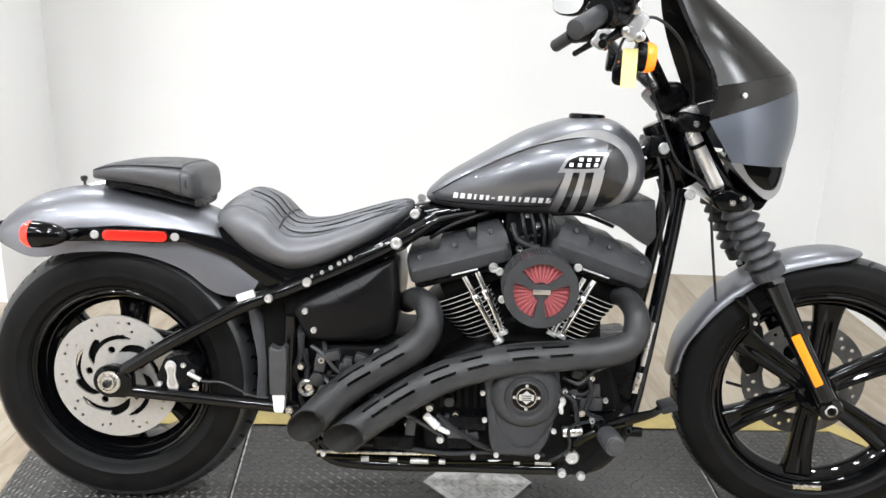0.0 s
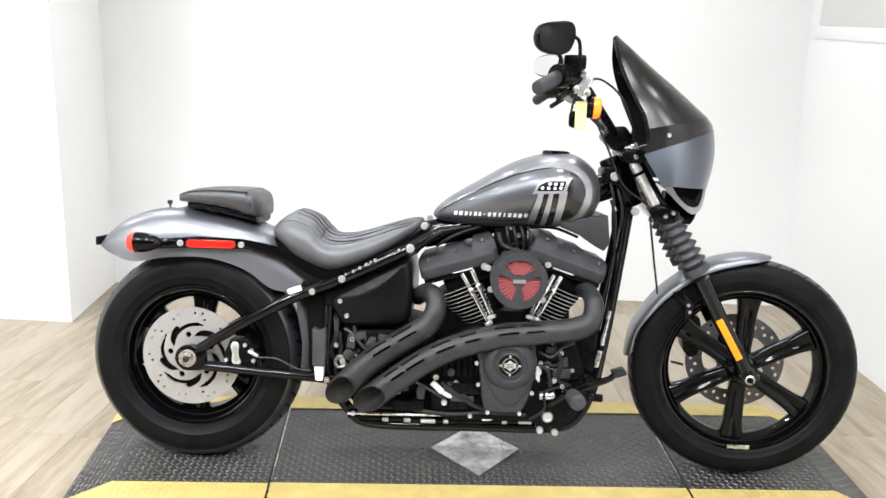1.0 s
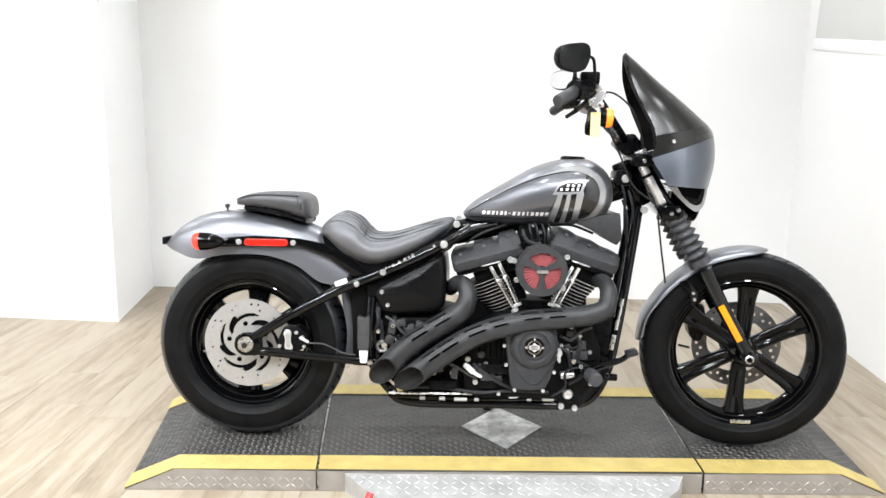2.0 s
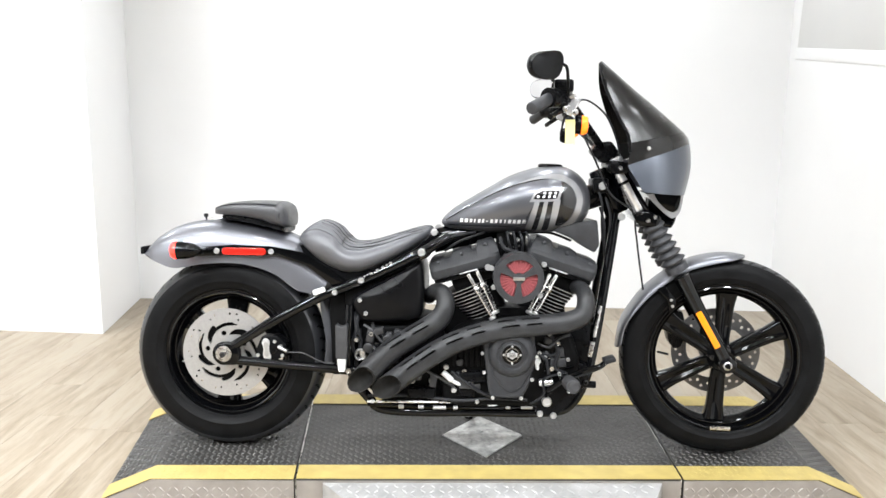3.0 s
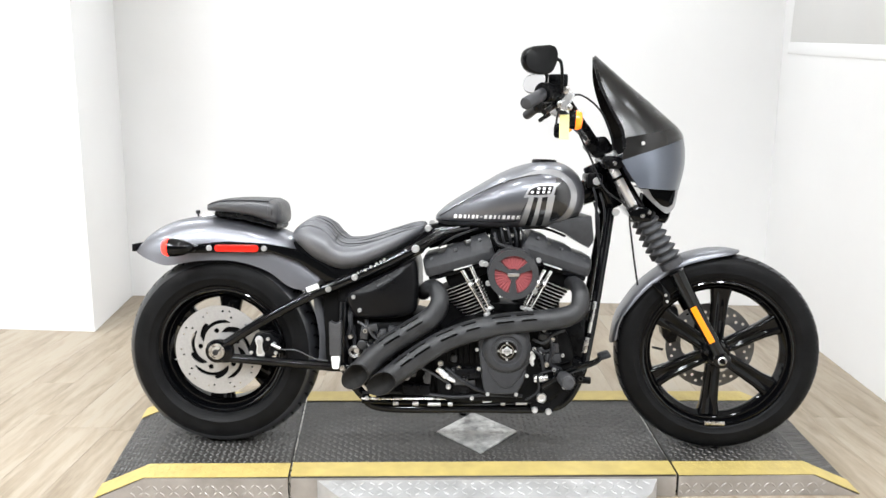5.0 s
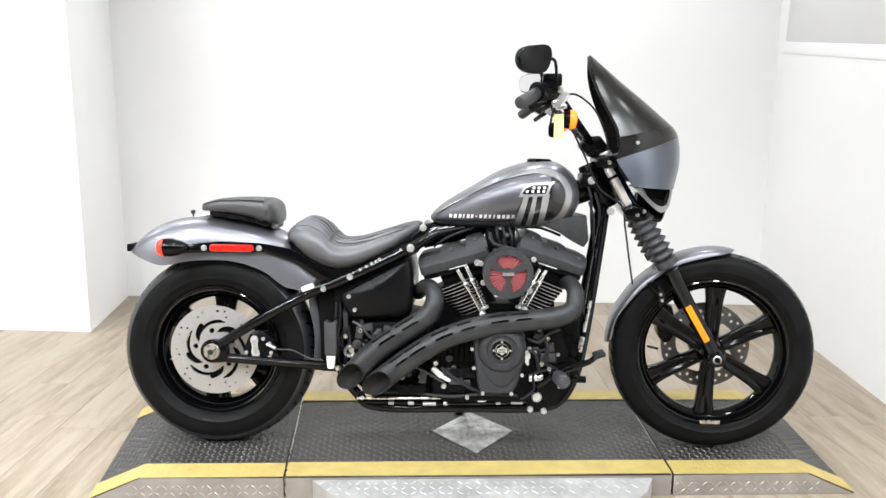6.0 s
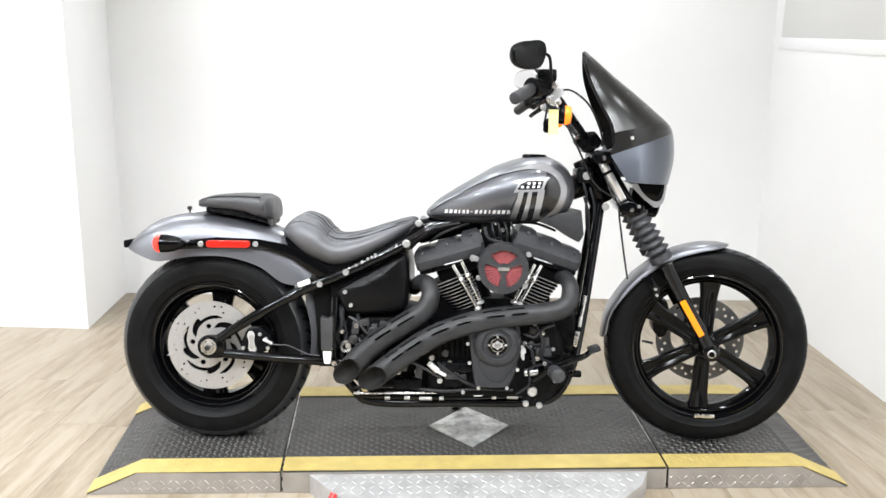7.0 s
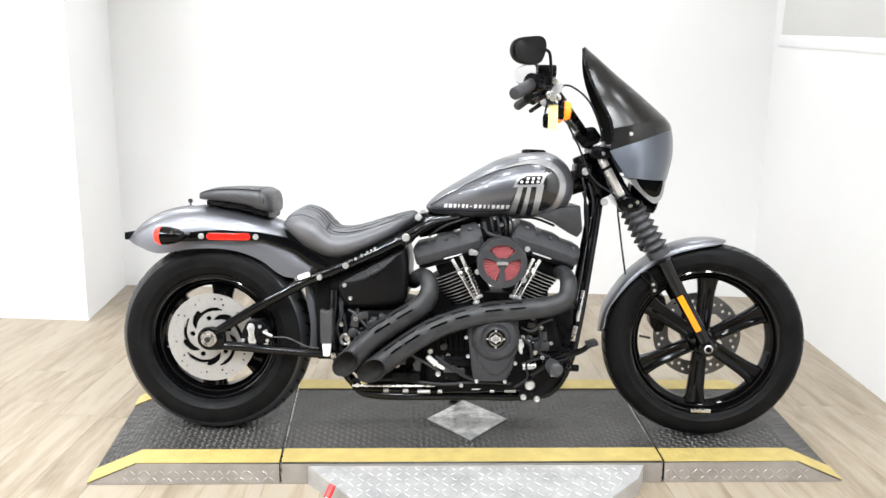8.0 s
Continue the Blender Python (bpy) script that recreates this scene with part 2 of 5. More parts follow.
def upright(outline, z0, z1, bevel=0.004):
    """A post of the given plan between two heights."""
    bm = bmesh.new()
    low, high = [[bm.verts.new((x, y, z)) for x, y in outline] for z in (z0, z1)]
    bm.faces.new(low[::-1])
    bm.faces.new(high)
    for k in range(len(low)):
        n = (k + 1) % len(low)
        bm.faces.new((low[k], low[n], high[n], high[k]))
    return bevelled(bm, bevel, 2)


structure(part("column", upright([(-1.850, 1.547), (-1.924, 2.372), (-2.98, 2.470), (-2.90, 1.688)], 0, TOP), WALL), "square white painted column against the wall", "column")
SHADE_WALL = material("shaded_wall_grey", (0.63, 0.628, 0.617), 0.7, vary=0.05, scale=1.2, bump=0.08, bump_scale=160)
# the wall field over the sloping rail, let into the side wall's plane; its shade is in the grey
RAIL = Matrix.Translation((2.003, 1.885, 1.578)) @ pose(0, 0, 0, 0, 0, -8.08) @ pose(0, 0, 0, 5.45)
structure(part("wall_rail", box(0.009, 2.9, 0.062, (0.001, -1.45, -0.031), 0.003), WALL, m=RAIL), "white painted rail board sloping along the wall", "rail")
structure(part("wall_panel", box(0.004, 2.86, 0.9, (0.001, -1.45, 0.452), 0.001), SHADE_WALL, m=RAIL), "thin grey panel for the shaded wall above the rail", "wall")
structure(part("ceiling", box(6.8, 8.0, 0.1, (-1.0, -1.3, TOP + 0.05)), WALL), "plain white ceiling", "ceiling")
floor = structure(part("floor", box(6.8, 8.0, 0.06, (-1.0, -1.3, -0.036)), WALL), "pale wood plank floor", "floor")

# ---- the motorcycle ----
BASE, R_REAR, R_FRONT = 1.63, 0.323, 0.3315
motorcycle = new("motorcycle")
motorcycle.matrix_world = Matrix.Translation((0.002, -0.073, DECK)) @ pose(0, 0, 0, 0, 0, -5.22) @ pose(0, 0, 0, -5.03) @ pose(0, 0, 0, 0, -0.22)
tagged(motorcycle, "grey and black cruiser motorcycle leaning on its side stand", "motorcycle")
MC = motorcycle
REAR, FRONT = vec(-BASE / 2, 0, R_REAR), vec(BASE / 2, 0, R_FRONT)
PIVOT = FRONT + vec(-0.06, 0, 0)
STEER = Matrix.Translation(PIVOT) @ Matrix.Rotation(radians(-5.2), 4, Vector((-0.5, 0, 0.866))) @ Matrix.Translation(-PIVOT)


def tyre(radius, half, bead, grooves, slant, first):
    """A tyre round the y axis with grooves cut into its tread, which begins at a profile step."""
    seg = 288
    side = radius - bead
    prof = [(-half * 0.80, bead), (-half * 0.90, bead + side * 0.06), (-half * 0.985, bead + side * 0.24), (-half * 1.004, bead + side * 0.255), (-half * 1.006, bead + side * 0.31), (-half * 1.0, bead + side * 0.325), (-half * 1.0, bead + side * 0.38), (-half * 0.985, bead + side * 0.52), (-half * 0.945, bead + side * 0.63),
            (-half * 0.885, bead + side * 0.72), (-half * 0.79, bead + side * 0.81), (-half * 0.66, bead + side * 0.885), (-half * 0.50, bead + side * 0.94), (-half * 0.33, bead + side * 0.975),
            (-half * 0.17, bead + side * 0.995), (-half * 0.05, radius)]
    prof += [(-y, r) for y, r in reversed(prof)]
    loops = []
    for j, (y, r) in enumerate(prof):
        row = []
        jj = min(j, len(prof) - 1 - j)
        for k in range(seg):
            q = r
            if 11 <= jj <= 14 and (k + slant * jj) % grooves < 1:
                q -= 0.0026
            a = 2 * math.pi * k / seg
            row.append((q * math.cos(a), y, q * math.sin(a)))
        loops.append(row)
    bm = rings(loops, caps=False)
    bm.faces.ensure_lookup_table()
    for i, f in enumerate(bm.faces):
        j = i // seg
        jj = min(j, len(prof) - 2 - j)
        # groove faces keep the darker rubber, which paints in their shade
        if first <= j <= len(prof) - 2 - first and not (11 <= jj <= 13 and (i % seg + slant * jj) % grooves < 1):
            f.material_index = 1
    return bm


def rim_band(bead, half):
    prof = [(bead + 0.012, -half), (bead + 0.008, -half - 0.003), (bead - 0.006, -half), (bead - 0.012, -half + 0.012), (bead - 0.034, -half + 0.03),
            (bead - 0.036, 0), (bead - 0.034, half - 0.03), (bead - 0.012, half - 0.012), (bead - 0.006, half), (bead + 0.008, half + 0.003), (bead + 0.012, half)]
    return lathe(prof, (0, 0, 0), (0, 1, 0), 72)


def spoke(angle, r0, r1, w0, w1, depth):
    """A cast spoke with a groove down its middle."""
    loops = []
    for i in range(9):
        t = i / 8
        r = r0 + (r1 - r0) * t
        w = w0 + (w1 - w0) * t + 0.006 * max(0, t - 0.8) * 5
        d = depth * (1 - 0.25 * math.sin(t * math.pi))
        g = 0.007 * min(1, 4 * t, 4 * (1 - t))
        near = []
        for k in range(25):
            u = -1 + k / 12
            drop = d * 0.45 * max(0.0, (abs(u) - 0.72) / 0.28) ** 2.2
            near.append((w * u, -d + drop + g * (0.5 + 0.5 * math.cos(math.pi * min(1.0, abs(u) / 0.5))) ** 0.8))
        row = near + [(x, -y) for x, y in reversed(near)]
        loops.append([(r, y, s) for s, y in row])
    bm = rings(loops)
    bmesh.ops.rotate(bm, cent=(0, 0, 0), matrix=Matrix.Rotation(-angle, 3, "Y"), verts=bm.verts)
    return bm


def pierced_disc(r_out, r_in, holes, swooshes, thick):
    """A plate with round holes (radius, angle, size) and spiral slots (start, span, radius there, radius at the end, half width)."""
    na, nr = 320, max(12, int((r_out - r_in) / 0.0018))
    bm = bmesh.new()
    verts = {}

    def v(i, k):
        key = (i, k % na)
        if key not in verts:
            r, a = r_in + (r_out - r_in) * i / nr, 2 * math.pi * k / na
            verts[key] = bm.verts.new((r * math.cos(a), 0, r * math.sin(a)))
        return verts[key]

    for i in range(nr):
        r = r_in + (r_out - r_in) * (i + 0.5) / nr
        for k in range(na):
            a = 2 * math.pi * (k + 0.5) / na
            gone = any(abs(r - hr) < hs and r * r + hr * hr - 2 * r * hr * math.cos(a - ha) < hs * hs for hr, ha, hs in holes)
            for start, span, r0, r1, half in swooshes:
                f = ((a - start) % (2 * math.pi)) / span
                if f < 1:
                    gone |= abs(r - (r0 + (r1 - r0) * f ** 1.5)) < half * min(1.0, 0.35 + 5 * f, 0.35 + 5 * (1 - f))
            if not gone:
                bm.faces.new((v(i, k), v(i, k + 1), v(i + 1, k + 1), v(i + 1, k)))
    up = bmesh.ops.extrude_face_region(bm, geom=list(bm.faces))["geom"]
    bmesh.ops.translate(bm, vec=(0, thick, 0), verts=[x for x in up if isinstance(x, bmesh.types.BMVert)])
    return bm


def wheel(name, at, radius, half, bead, m, label, turn, depth, r0, w0, w1, tread):
    T = (m or Matrix()) @ Matrix.Translation(at)
    w = part(name, rim_band(bead, half * 0.74), BLACK_GLOSS, MC, label, T)
    part("tyre", tyre(radius, half, bead + 0.004, 6, 1, tread), [RUBBER, TREAD_RUBBER], w, "black rubber tyre with a grooved tread", T, angle=0.5)
    for s in (-1, 1):
        lip = [(bead - 0.006 + 0.0045 * math.cos(radians(45 * k)), s * half * 0.76 + 0.0045 * math.sin(radians(45 * k))) for k in range(8)]
        part("rim_lip", lathe(lip, seg=96, close=True), GLOSS_LIP, w, m=T)
    part("rim_step", lathe([(bead - 0.020 + 0.003 * math.cos(radians(60 * k)), -half * 0.50 + 0.003 * math.sin(radians(60 * k))) for k in range(6)], seg=96, close=True), GLOSS_LIP, w, m=T)
    for k in range(6):
        part("spoke", spoke(radians(turn + 60 * k), r0, bead - 0.03, w0, w1, depth), BLACK_GLOSS, w, m=T)
    part("hub", lathe([(0.02, -0.07), (0.034, -0.07), (0.04, -0.055), (0.046, -0.03), (0.046, 0.03), (0.04, 0.055), (0.034, 0.07), (0.02, 0.07)], seg=32, caps=True), BLACK_GLOSS, w, m=T)
    return w, T


rear_wheel, TR = wheel("rear_wheel", REAR, R_REAR - 0.002, 0.078, 0.208, None, "gloss black cast rear wheel", 84, 0.022, 0.03, 0.024, 0.036, 9)
front_wheel, TF = wheel("front_wheel", FRONT, R_FRONT - 0.003, 0.053, 0.243, STEER, "gloss black cast front wheel with six spokes", 87, 0.022, 0.030, 0.0225, 0.029, 11)
REAR_DISC = TR @ Matrix.Translation((0.0, -0.085, 0.006))
drilled = [(0.146 * f, math.radians(36 * k + d), 0.0036) for k in range(10) for f, d in (((0.87, 0), (0.82, 8)) if k % 2 else ((0.90, 3), (0.78, -2), (0.88, 13)))]
part("brake_disc", pierced_disc(0.146, 0.103, drilled, [], 0.006), DISC, rear_wheel, "brushed steel brake disc with drilled holes", REAR_DISC)
swooshes = [(math.radians(141 + 72 * k), math.radians(85), 0.0970, 0.060, 0.0060) for k in range(5)]
swooshes += [(math.radians(114 + 72 * k), math.radians(38), 0.0925, 0.062, 0.0072) for k in range(5)]
carrier_holes = [(0.064, math.radians(98 + 72 * k), 0.0085) for k in range(5)]
part("disc_carrier", pierced_disc(0.1035, 0.030, carrier_holes, swooshes, 0.006), DISC, rear_wheel, "slotted bare metal disc carrier", REAR_DISC)
# near-black disc added behind the carrier, so the slots' shade is its colour
part("hub_flange", lathe([(0.02, 0.0), (0.098, 0.0), (0.103, 0.004), (0.103, 0.016), (0.05, 0.022)], (0, -0.070, 0), (0, 1, 0), 40, caps=True), VOID, rear_wheel, m=TR)
front_holes = [(r, math.radians(18 * k + d), 0.0050) for k in range(20) for r, d in ((0.131, 0), (0.117, 9))]
part("brake_disc", pierced_disc(0.146, 0.104, front_holes, [], 0.006), FRONT_DISC, front_wheel, "drilled steel brake disc", TF @ Matrix.Translation((0, 0.062, 0)))
windows = [(math.radians(72 * k), math.radians(62), 0.082, 0.070, 0.020) for k in range(5)]
part("disc_carrier", pierced_disc(0.105, 0.04, [], windows, 0.005), FRONT_DISC, front_wheel, m=TF @ Matrix.Translation((0, 0.06, 0)))
part("balance_weight", box(0.066, 0.006, 0.013, (0.004, -0.042, -0.236), 0.003), STEEL, front_wheel, m=TF)
part("valve_stem", rod((-0.205, -0.02, 0.01), (-0.17, -0.03, 0.005), 0.004, 8), BLACK_SATIN, front_wheel, m=TF)
part("valve_stem", rod((-0.17, -0.03, -0.04), (-0.145, -0.035, -0.035), 0.004, 8), STEEL, rear_wheel, m=TR)


# shells: an arched skin between a crown line and a side edge
def shell(stations, n=6, across=14, power=0.75, span=1.0):
    """stations: crown x, crown z, edge x, edge z, half width."""
    st = smooth_path(stations, n)
    grid = []
    for cx, cz, ex, ez, w in st:
        row = []
        for k in range(across + 1):
            a = (k / across * 2 - 1) * math.pi / 2 * span
            f = math.cos(a) ** power if math.cos(a) > 0 else 0
            row.append((ex + (cx - ex) * f, w * math.sin(a), ez + (cz - ez) * f))
        grid.append(row)
    return sheet(grid)


rear_fender = solid(part("rear_fender", shell([(-1.100, 0.656, -1.088, 0.642, 0.06), (-1.063, 0.700, -1.047, 0.626, 0.085), (-1.003, 0.738, -0.980, 0.607, 0.097),
                                               (-0.924, 0.759, -0.884, 0.622, 0.1), (-0.828, 0.764, -0.791, 0.626, 0.1), (-0.723, 0.750, -0.717, 0.616, 0.1),
                                               (-0.618, 0.723, -0.643, 0.588, 0.1), (-0.52, 0.672, -0.575, 0.540, 0.1), (-0.455, 0.61, -0.50, 0.530, 0.1)], across=24, power=0.62),
                         PAINT, MC, "grey metallic painted rear fender"), 0.004)
front_fender = solid(part("front_fender", shell([(0.472, 0.352, 0.49, 0.37, 0.050), (0.482, 0.42, 0.50, 0.43, 0.058), (0.505, 0.475, 0.525, 0.475, 0.062), (0.57, 0.565, 0.588, 0.550, 0.064),
                                                 (0.675, 0.643, 0.685, 0.618, 0.064), (0.762, 0.672, 0.765, 0.645, 0.064), (0.83, 0.677, 0.825, 0.657, 0.058), (0.875, 0.670, 0.865, 0.662, 0.03)], across=16, power=0.7),
                          PAINT, MC, "grey metallic painted front fender", STEER), 0.003)


def loft(stations, n=5, around=28, power=2.6, pleats=0, low=1.0, pleat_depth=0.004):
    """A closed cushion or tank body: x, bottom z, top z, half width."""
    st = smooth_path(stations, n)
    loops = []
    for x, zb, zt, w in st:
        mid, h = (zb + zt) / 2, max((zt - zb) / 2, 0.001)
        row = []
        for k in range(around):
            a = 2 * math.pi * k / around
            c, s = math.cos(a), math.sin(a)
            y = w * math.copysign(abs(c) ** (2 / power), c)
            z = h * math.copysign(abs(s) ** (2 / power), s)
            if s < 0:
                y *= low + (1 - low) * (1 - abs(s))
            if pleats and s > 0.05 and abs(y) < 0.84 * w:
                q = y / w * pleats
                d = abs(q - round(q))
                z -= pleat_depth * max(0.0, 1 - d / 0.22) ** 1.5 - 0.003 * math.cos(2 * math.pi * d)
            row.append((x, y, mid + z))
        loops.append(row)
    return rings(loops)


PAD = [(-0.860, 0.785, 0.792, 0.03), (-0.853, 0.783, 0.802, 0.066), (-0.838, 0.782, 0.812, 0.090), (-0.800, 0.779, 0.823, 0.106), (-0.745, 0.773, 0.828, 0.112), (-0.690, 0.762, 0.828, 0.112),
       (-0.646, 0.749, 0.824, 0.110), (-0.622, 0.741, 0.814, 0.100), (-0.610, 0.745, 0.792, 0.07)]
pillion = part("pillion_pad", loft(PAD, around=40, power=3.7), VINYL_DARK, MC, "black vinyl passenger pad")
part("strap", loft([(-0.666, 0.7535, 0.8275, 0.1132), (-0.654, 0.7500, 0.8265, 0.1127), (-0.643, 0.7470, 0.8252, 0.1118)], around=40, power=3.7), VINYL_DARK, pillion)
part("end_welt", tube([(-0.632, -0.1065 * math.cos(radians(d)), 0.7815 + 0.0410 * math.sin(radians(d))) for d in range(-60, 61, 15)], 0.0022, 6), RUBBER_PLAIN, pillion)
part("pad_welt", tube([(-0.848, -0.074, 0.802), (-0.828, -0.093, 0.8090), (-0.780, -0.1035, 0.8175), (-0.70, -0.105, 0.8190), (-0.640, -0.103, 0.8160)], 0.0022, 6), RUBBER_PLAIN, pillion)
part("pad_base", loft([(-0.83, 0.762, 0.788, 0.06), (-0.75, 0.754, 0.782, 0.085), (-0.67, 0.738, 0.768, 0.088), (-0.622, 0.724, 0.752, 0.08)], power=3), BLACK_SATIN, pillion)
seat = part("seat", loft([(-0.574, 0.700, 0.716, 0.07), (-0.560, 0.684, 0.735, 0.115), (-0.535, 0.655, 0.755, 0.14), (-0.500, 0.622, 0.768, 0.155), (-0.455, 0.600, 0.750, 0.162), (-0.425, 0.593, 0.716, 0.162),
                          (-0.395, 0.590, 0.699, 0.16), (-0.334, 0.603, 0.703, 0.152), (-0.242, 0.645, 0.731, 0.122), (-0.185, 0.684, 0.748, 0.085), (-0.152, 0.712, 0.752, 0.052), (-0.140, 0.735, 0.746, 0.02)],
                         n=6, around=260, power=2.15, pleats=3.5, pleat_depth=0.017), VINYL, MC, "black pleated vinyl solo seat", angle=1.2)

SEAT = [(-0.535, 0.655, 0.755, 0.14), (-0.500, 0.622, 0.768, 0.155), (-0.455, 0.600, 0.750, 0.162), (-0.425, 0.593, 0.716, 0.162), (-0.395, 0.590, 0.699, 0.16), (-0.334, 0.603, 0.703, 0.152), (-0.242, 0.645, 0.731, 0.122), (-0.185, 0.684, 0.748, 0.085), (-0.152, 0.712, 0.752, 0.052)]


def on_seat(station, deg, lift=0.0):
    """A point on the seat's skin at an angle from the near flank over the top."""
    x, zb, zt, w = station
    mid, h, p = (zb + zt) / 2, (zt - zb) / 2, 2 / 2.15
    c, s = math.cos(radians(deg)), math.sin(radians(deg))
    return (x, -(w + lift) * math.copysign(abs(c) ** p, c), mid + (h + lift) * s ** p)


for side in (-1, 1):
    part("welt", tube([on_seat(st, 90 + side * 52) for st in SEAT], 0.0024, 6), VINYL, seat)
# dark tubes draw the pleats' stitching and paint the shade in their grooves
for degs in ((52, 52, 51, 49, 45, 36, 26, 18), (64, 64, 63, 62, 60, 54, 46, 40), (76, 76, 76, 75, 74, 70, 65, 60), (90, 90, 90, 90, 90, 90, 88, 86)):
    part("stitch_line", tube([on_seat(st, deg, -0.0010) for st, deg in zip(SEAT[1:], degs)], 0.0017, 6), RUBBER_PLAIN, seat)
# dark tube painting the shade in the fold below the backrest
part("crease", tube([on_seat((-0.424, 0.593, 0.7145, 0.162), d) for d in range(38, 143, 13)], 0.0026, 6), RUBBER_PLAIN, seat)

# fuel tank
TANK = [(-0.112, 0.760, 0.770, 0.012), (-0.100, 0.749, 0.786, 0.036), (-0.062, 0.740, 0.818, 0.070), (0.029, 0.733, 0.873, 0.115), (0.120, 0.731, 0.923, 0.143), (0.220, 0.734, 0.951, 0.157),
        (0.290, 0.742, 0.948, 0.152), (0.340, 0.765, 0.918, 0.125), (0.362, 0.795, 0.880, 0.085), (0.370, 0.825, 0.850, 0.03)]
TANK_N, TANK_POW = 6, 2.35
fuel_tank = part("fuel_tank", loft(TANK, n=TANK_N, around=56, power=TANK_POW), PAINT, MC, "grey metallic teardrop fuel tank with dark side panel")
TANK_ST = smooth_path(TANK, 12)


def tank_side(x, z, lift=0.0012):
    """The lateral place of the tank's near flank at x, z."""
    best = None
    for a, b in zip(TANK_ST, TANK_ST[1:]):
        if a[0] <= x <= b[0]:
            f = (x - a[0]) / max(b[0] - a[0], 1e-6)
            best = a.lerp(b, f)
            break
    if best is None:
        best = TANK_ST[-1]
    _, zb, zt, w = best
    h = max((zt - zb) / 2, 0.002)
    s = min(abs(z - (zb + zt) / 2) / h, 0.999)
    return Vector((x, -w * (1 - s ** TANK_POW) ** (1 / TANK_POW) - lift, z))


def tank_area(low, high, n=8, rows=10, lift=0.0012):
    """A decal between a lower and an upper line of x, z points."""
    a, b = smooth_path(low, n), smooth_path(high, n)
    grid = []
    for p, q in zip(a, b):
        grid.append([tank_side(*p.lerp(q, k / rows), lift) for k in range(rows + 1)])
    return sheet(grid)


def tank_line(pts, width, n=8, lift=0.002, taper=0):
    p = smooth_path(pts, n)
    grid = []
    for i, c in enumerate(p):
        t = (p[min(i + 1, len(p) - 1)] - p[max(i - 1, 0)]).normalized()
        s = Vector((-t[1], t[0])) * width / 2 * (min(1.0, (i + 1) / taper) if taper else 1.0)
        grid.append([tank_side(*(c - s), lift), tank_side(*c, lift), tank_side(*(c + s), lift)])
    return sheet(grid)


LOW_EDGE = [(-0.091, 0.758), (-0.02, 0.757), (0.05, 0.757), (0.12, 0.758), (0.18, 0.757), (0.215, 0.757), (0.245, 0.763), (0.285, 0.778), (0.311, 0.835)]
HIGH_EDGE = [(-0.098, 0.772), (-0.03, 0.815), (0.05, 0.858), (0.122, 0.888), (0.18, 0.903), (0.226, 0.911), (0.262, 0.906), (0.290, 0.891), (0.3115, 0.840)]
part("side_panel_paint", tank_area(LOW_EDGE, HIGH_EDGE), PAINT_DARK, fuel_tank, "dark grey painted panel")
BLACK_PANEL = material("black_metallic_panel_paint", (0.006, 0.006, 0.007), 0.22, 0.0, 0.6, spec=0.35)
part("panel_edge", tank_line(HIGH_EDGE[:6], 0.0028), BLACK_PANEL, fuel_tank)
part("panel_edge", tank_line(LOW_EDGE[:4] + [(0.148, 0.766), (0.166, 0.800), (0.184, 0.836)], 0.0022), BLACK_PANEL, fuel_tank)
part("black_panel", tank_area([(0.240, 0.790), (0.246, 0.767), (0.266, 0.763), (0.286, 0.778), (0.303, 0.808), (0.3105, 0.838)], [(0.262, 0.860), (0.268, 0.898), (0.276, 0.899), (0.290, 0.891), (0.304, 0.868), (0.311, 0.842)], lift=0.0017), BLACK_PANEL, fuel_tank, "black painted panel")
part("broad_stripe", tank_line([(0.13, 0.893), (0.18, 0.908), (0.226, 0.9165), (0.266, 0.912), (0.300, 0.893), (0.320, 0.862), (0.322, 0.830), (0.312, 0.795), (0.294, 0.768), (0.266, 0.751), (0.244, 0.7495)], 0.020, lift=0.0024, taper=24), SILVER, fuel_tank, "silver grey curved stripe")
for ink, top, low in ((SILVER, (0.184, 0.199), (0.155, 0.176)), (BLACK_PANEL, (0.199, 0.212), (0.176, 0.193)), (SILVER, (0.212, 0.224), (0.193, 0.209)), (BLACK_PANEL, (0.224, 0.240), (0.209, 0.228)), (SILVER, (0.240, 0.262), (0.228, 0.246))):
    part("bar_stripe", tank_area([(low[0], 0.746), (low[1], 0.746)], [(top[0], 0.845), (top[1], 0.845)], 4, 14, 0.003), ink, fuel_tank)
part("emblem_flag", tank_area([(0.165, 0.835), (0.186, 0.837), (0.225, 0.838), (0.257, 0.842)], [(0.180, 0.864), (0.203, 0.8785), (0.238, 0.880), (0.269, 0.880)], 6, 6, 0.0036), SILVER, fuel_tank, "silver emblem with dark field and pale dots")
part("emblem_field", tank_area([(0.177, 0.845), (0.200, 0.845), (0.228, 0.846), (0.249, 0.848)], [(0.186, 0.861), (0.207, 0.8715), (0.236, 0.873), (0.258, 0.873)], 6, 5, 0.0042), BLACK_PANEL, fuel_tank)
for x0, z0 in ((0.212, 0.8645), (0.228, 0.8645), (0.245, 0.865), (0.192, 0.853), (0.209, 0.853), (0.226, 0.8535), (0.242, 0.854)):
    part("emblem_dot", tank_area([(x0 - 0.0042, z0 - 0.0036), (x0 + 0.0036, z0 - 0.0036)], [(x0 - 0.0030, z0 + 0.0038), (x0 + 0.0048, z0 + 0.0038)], 2, 2, 0.0048), WHITE_INK, fuel_tank)
x0 = -0.051
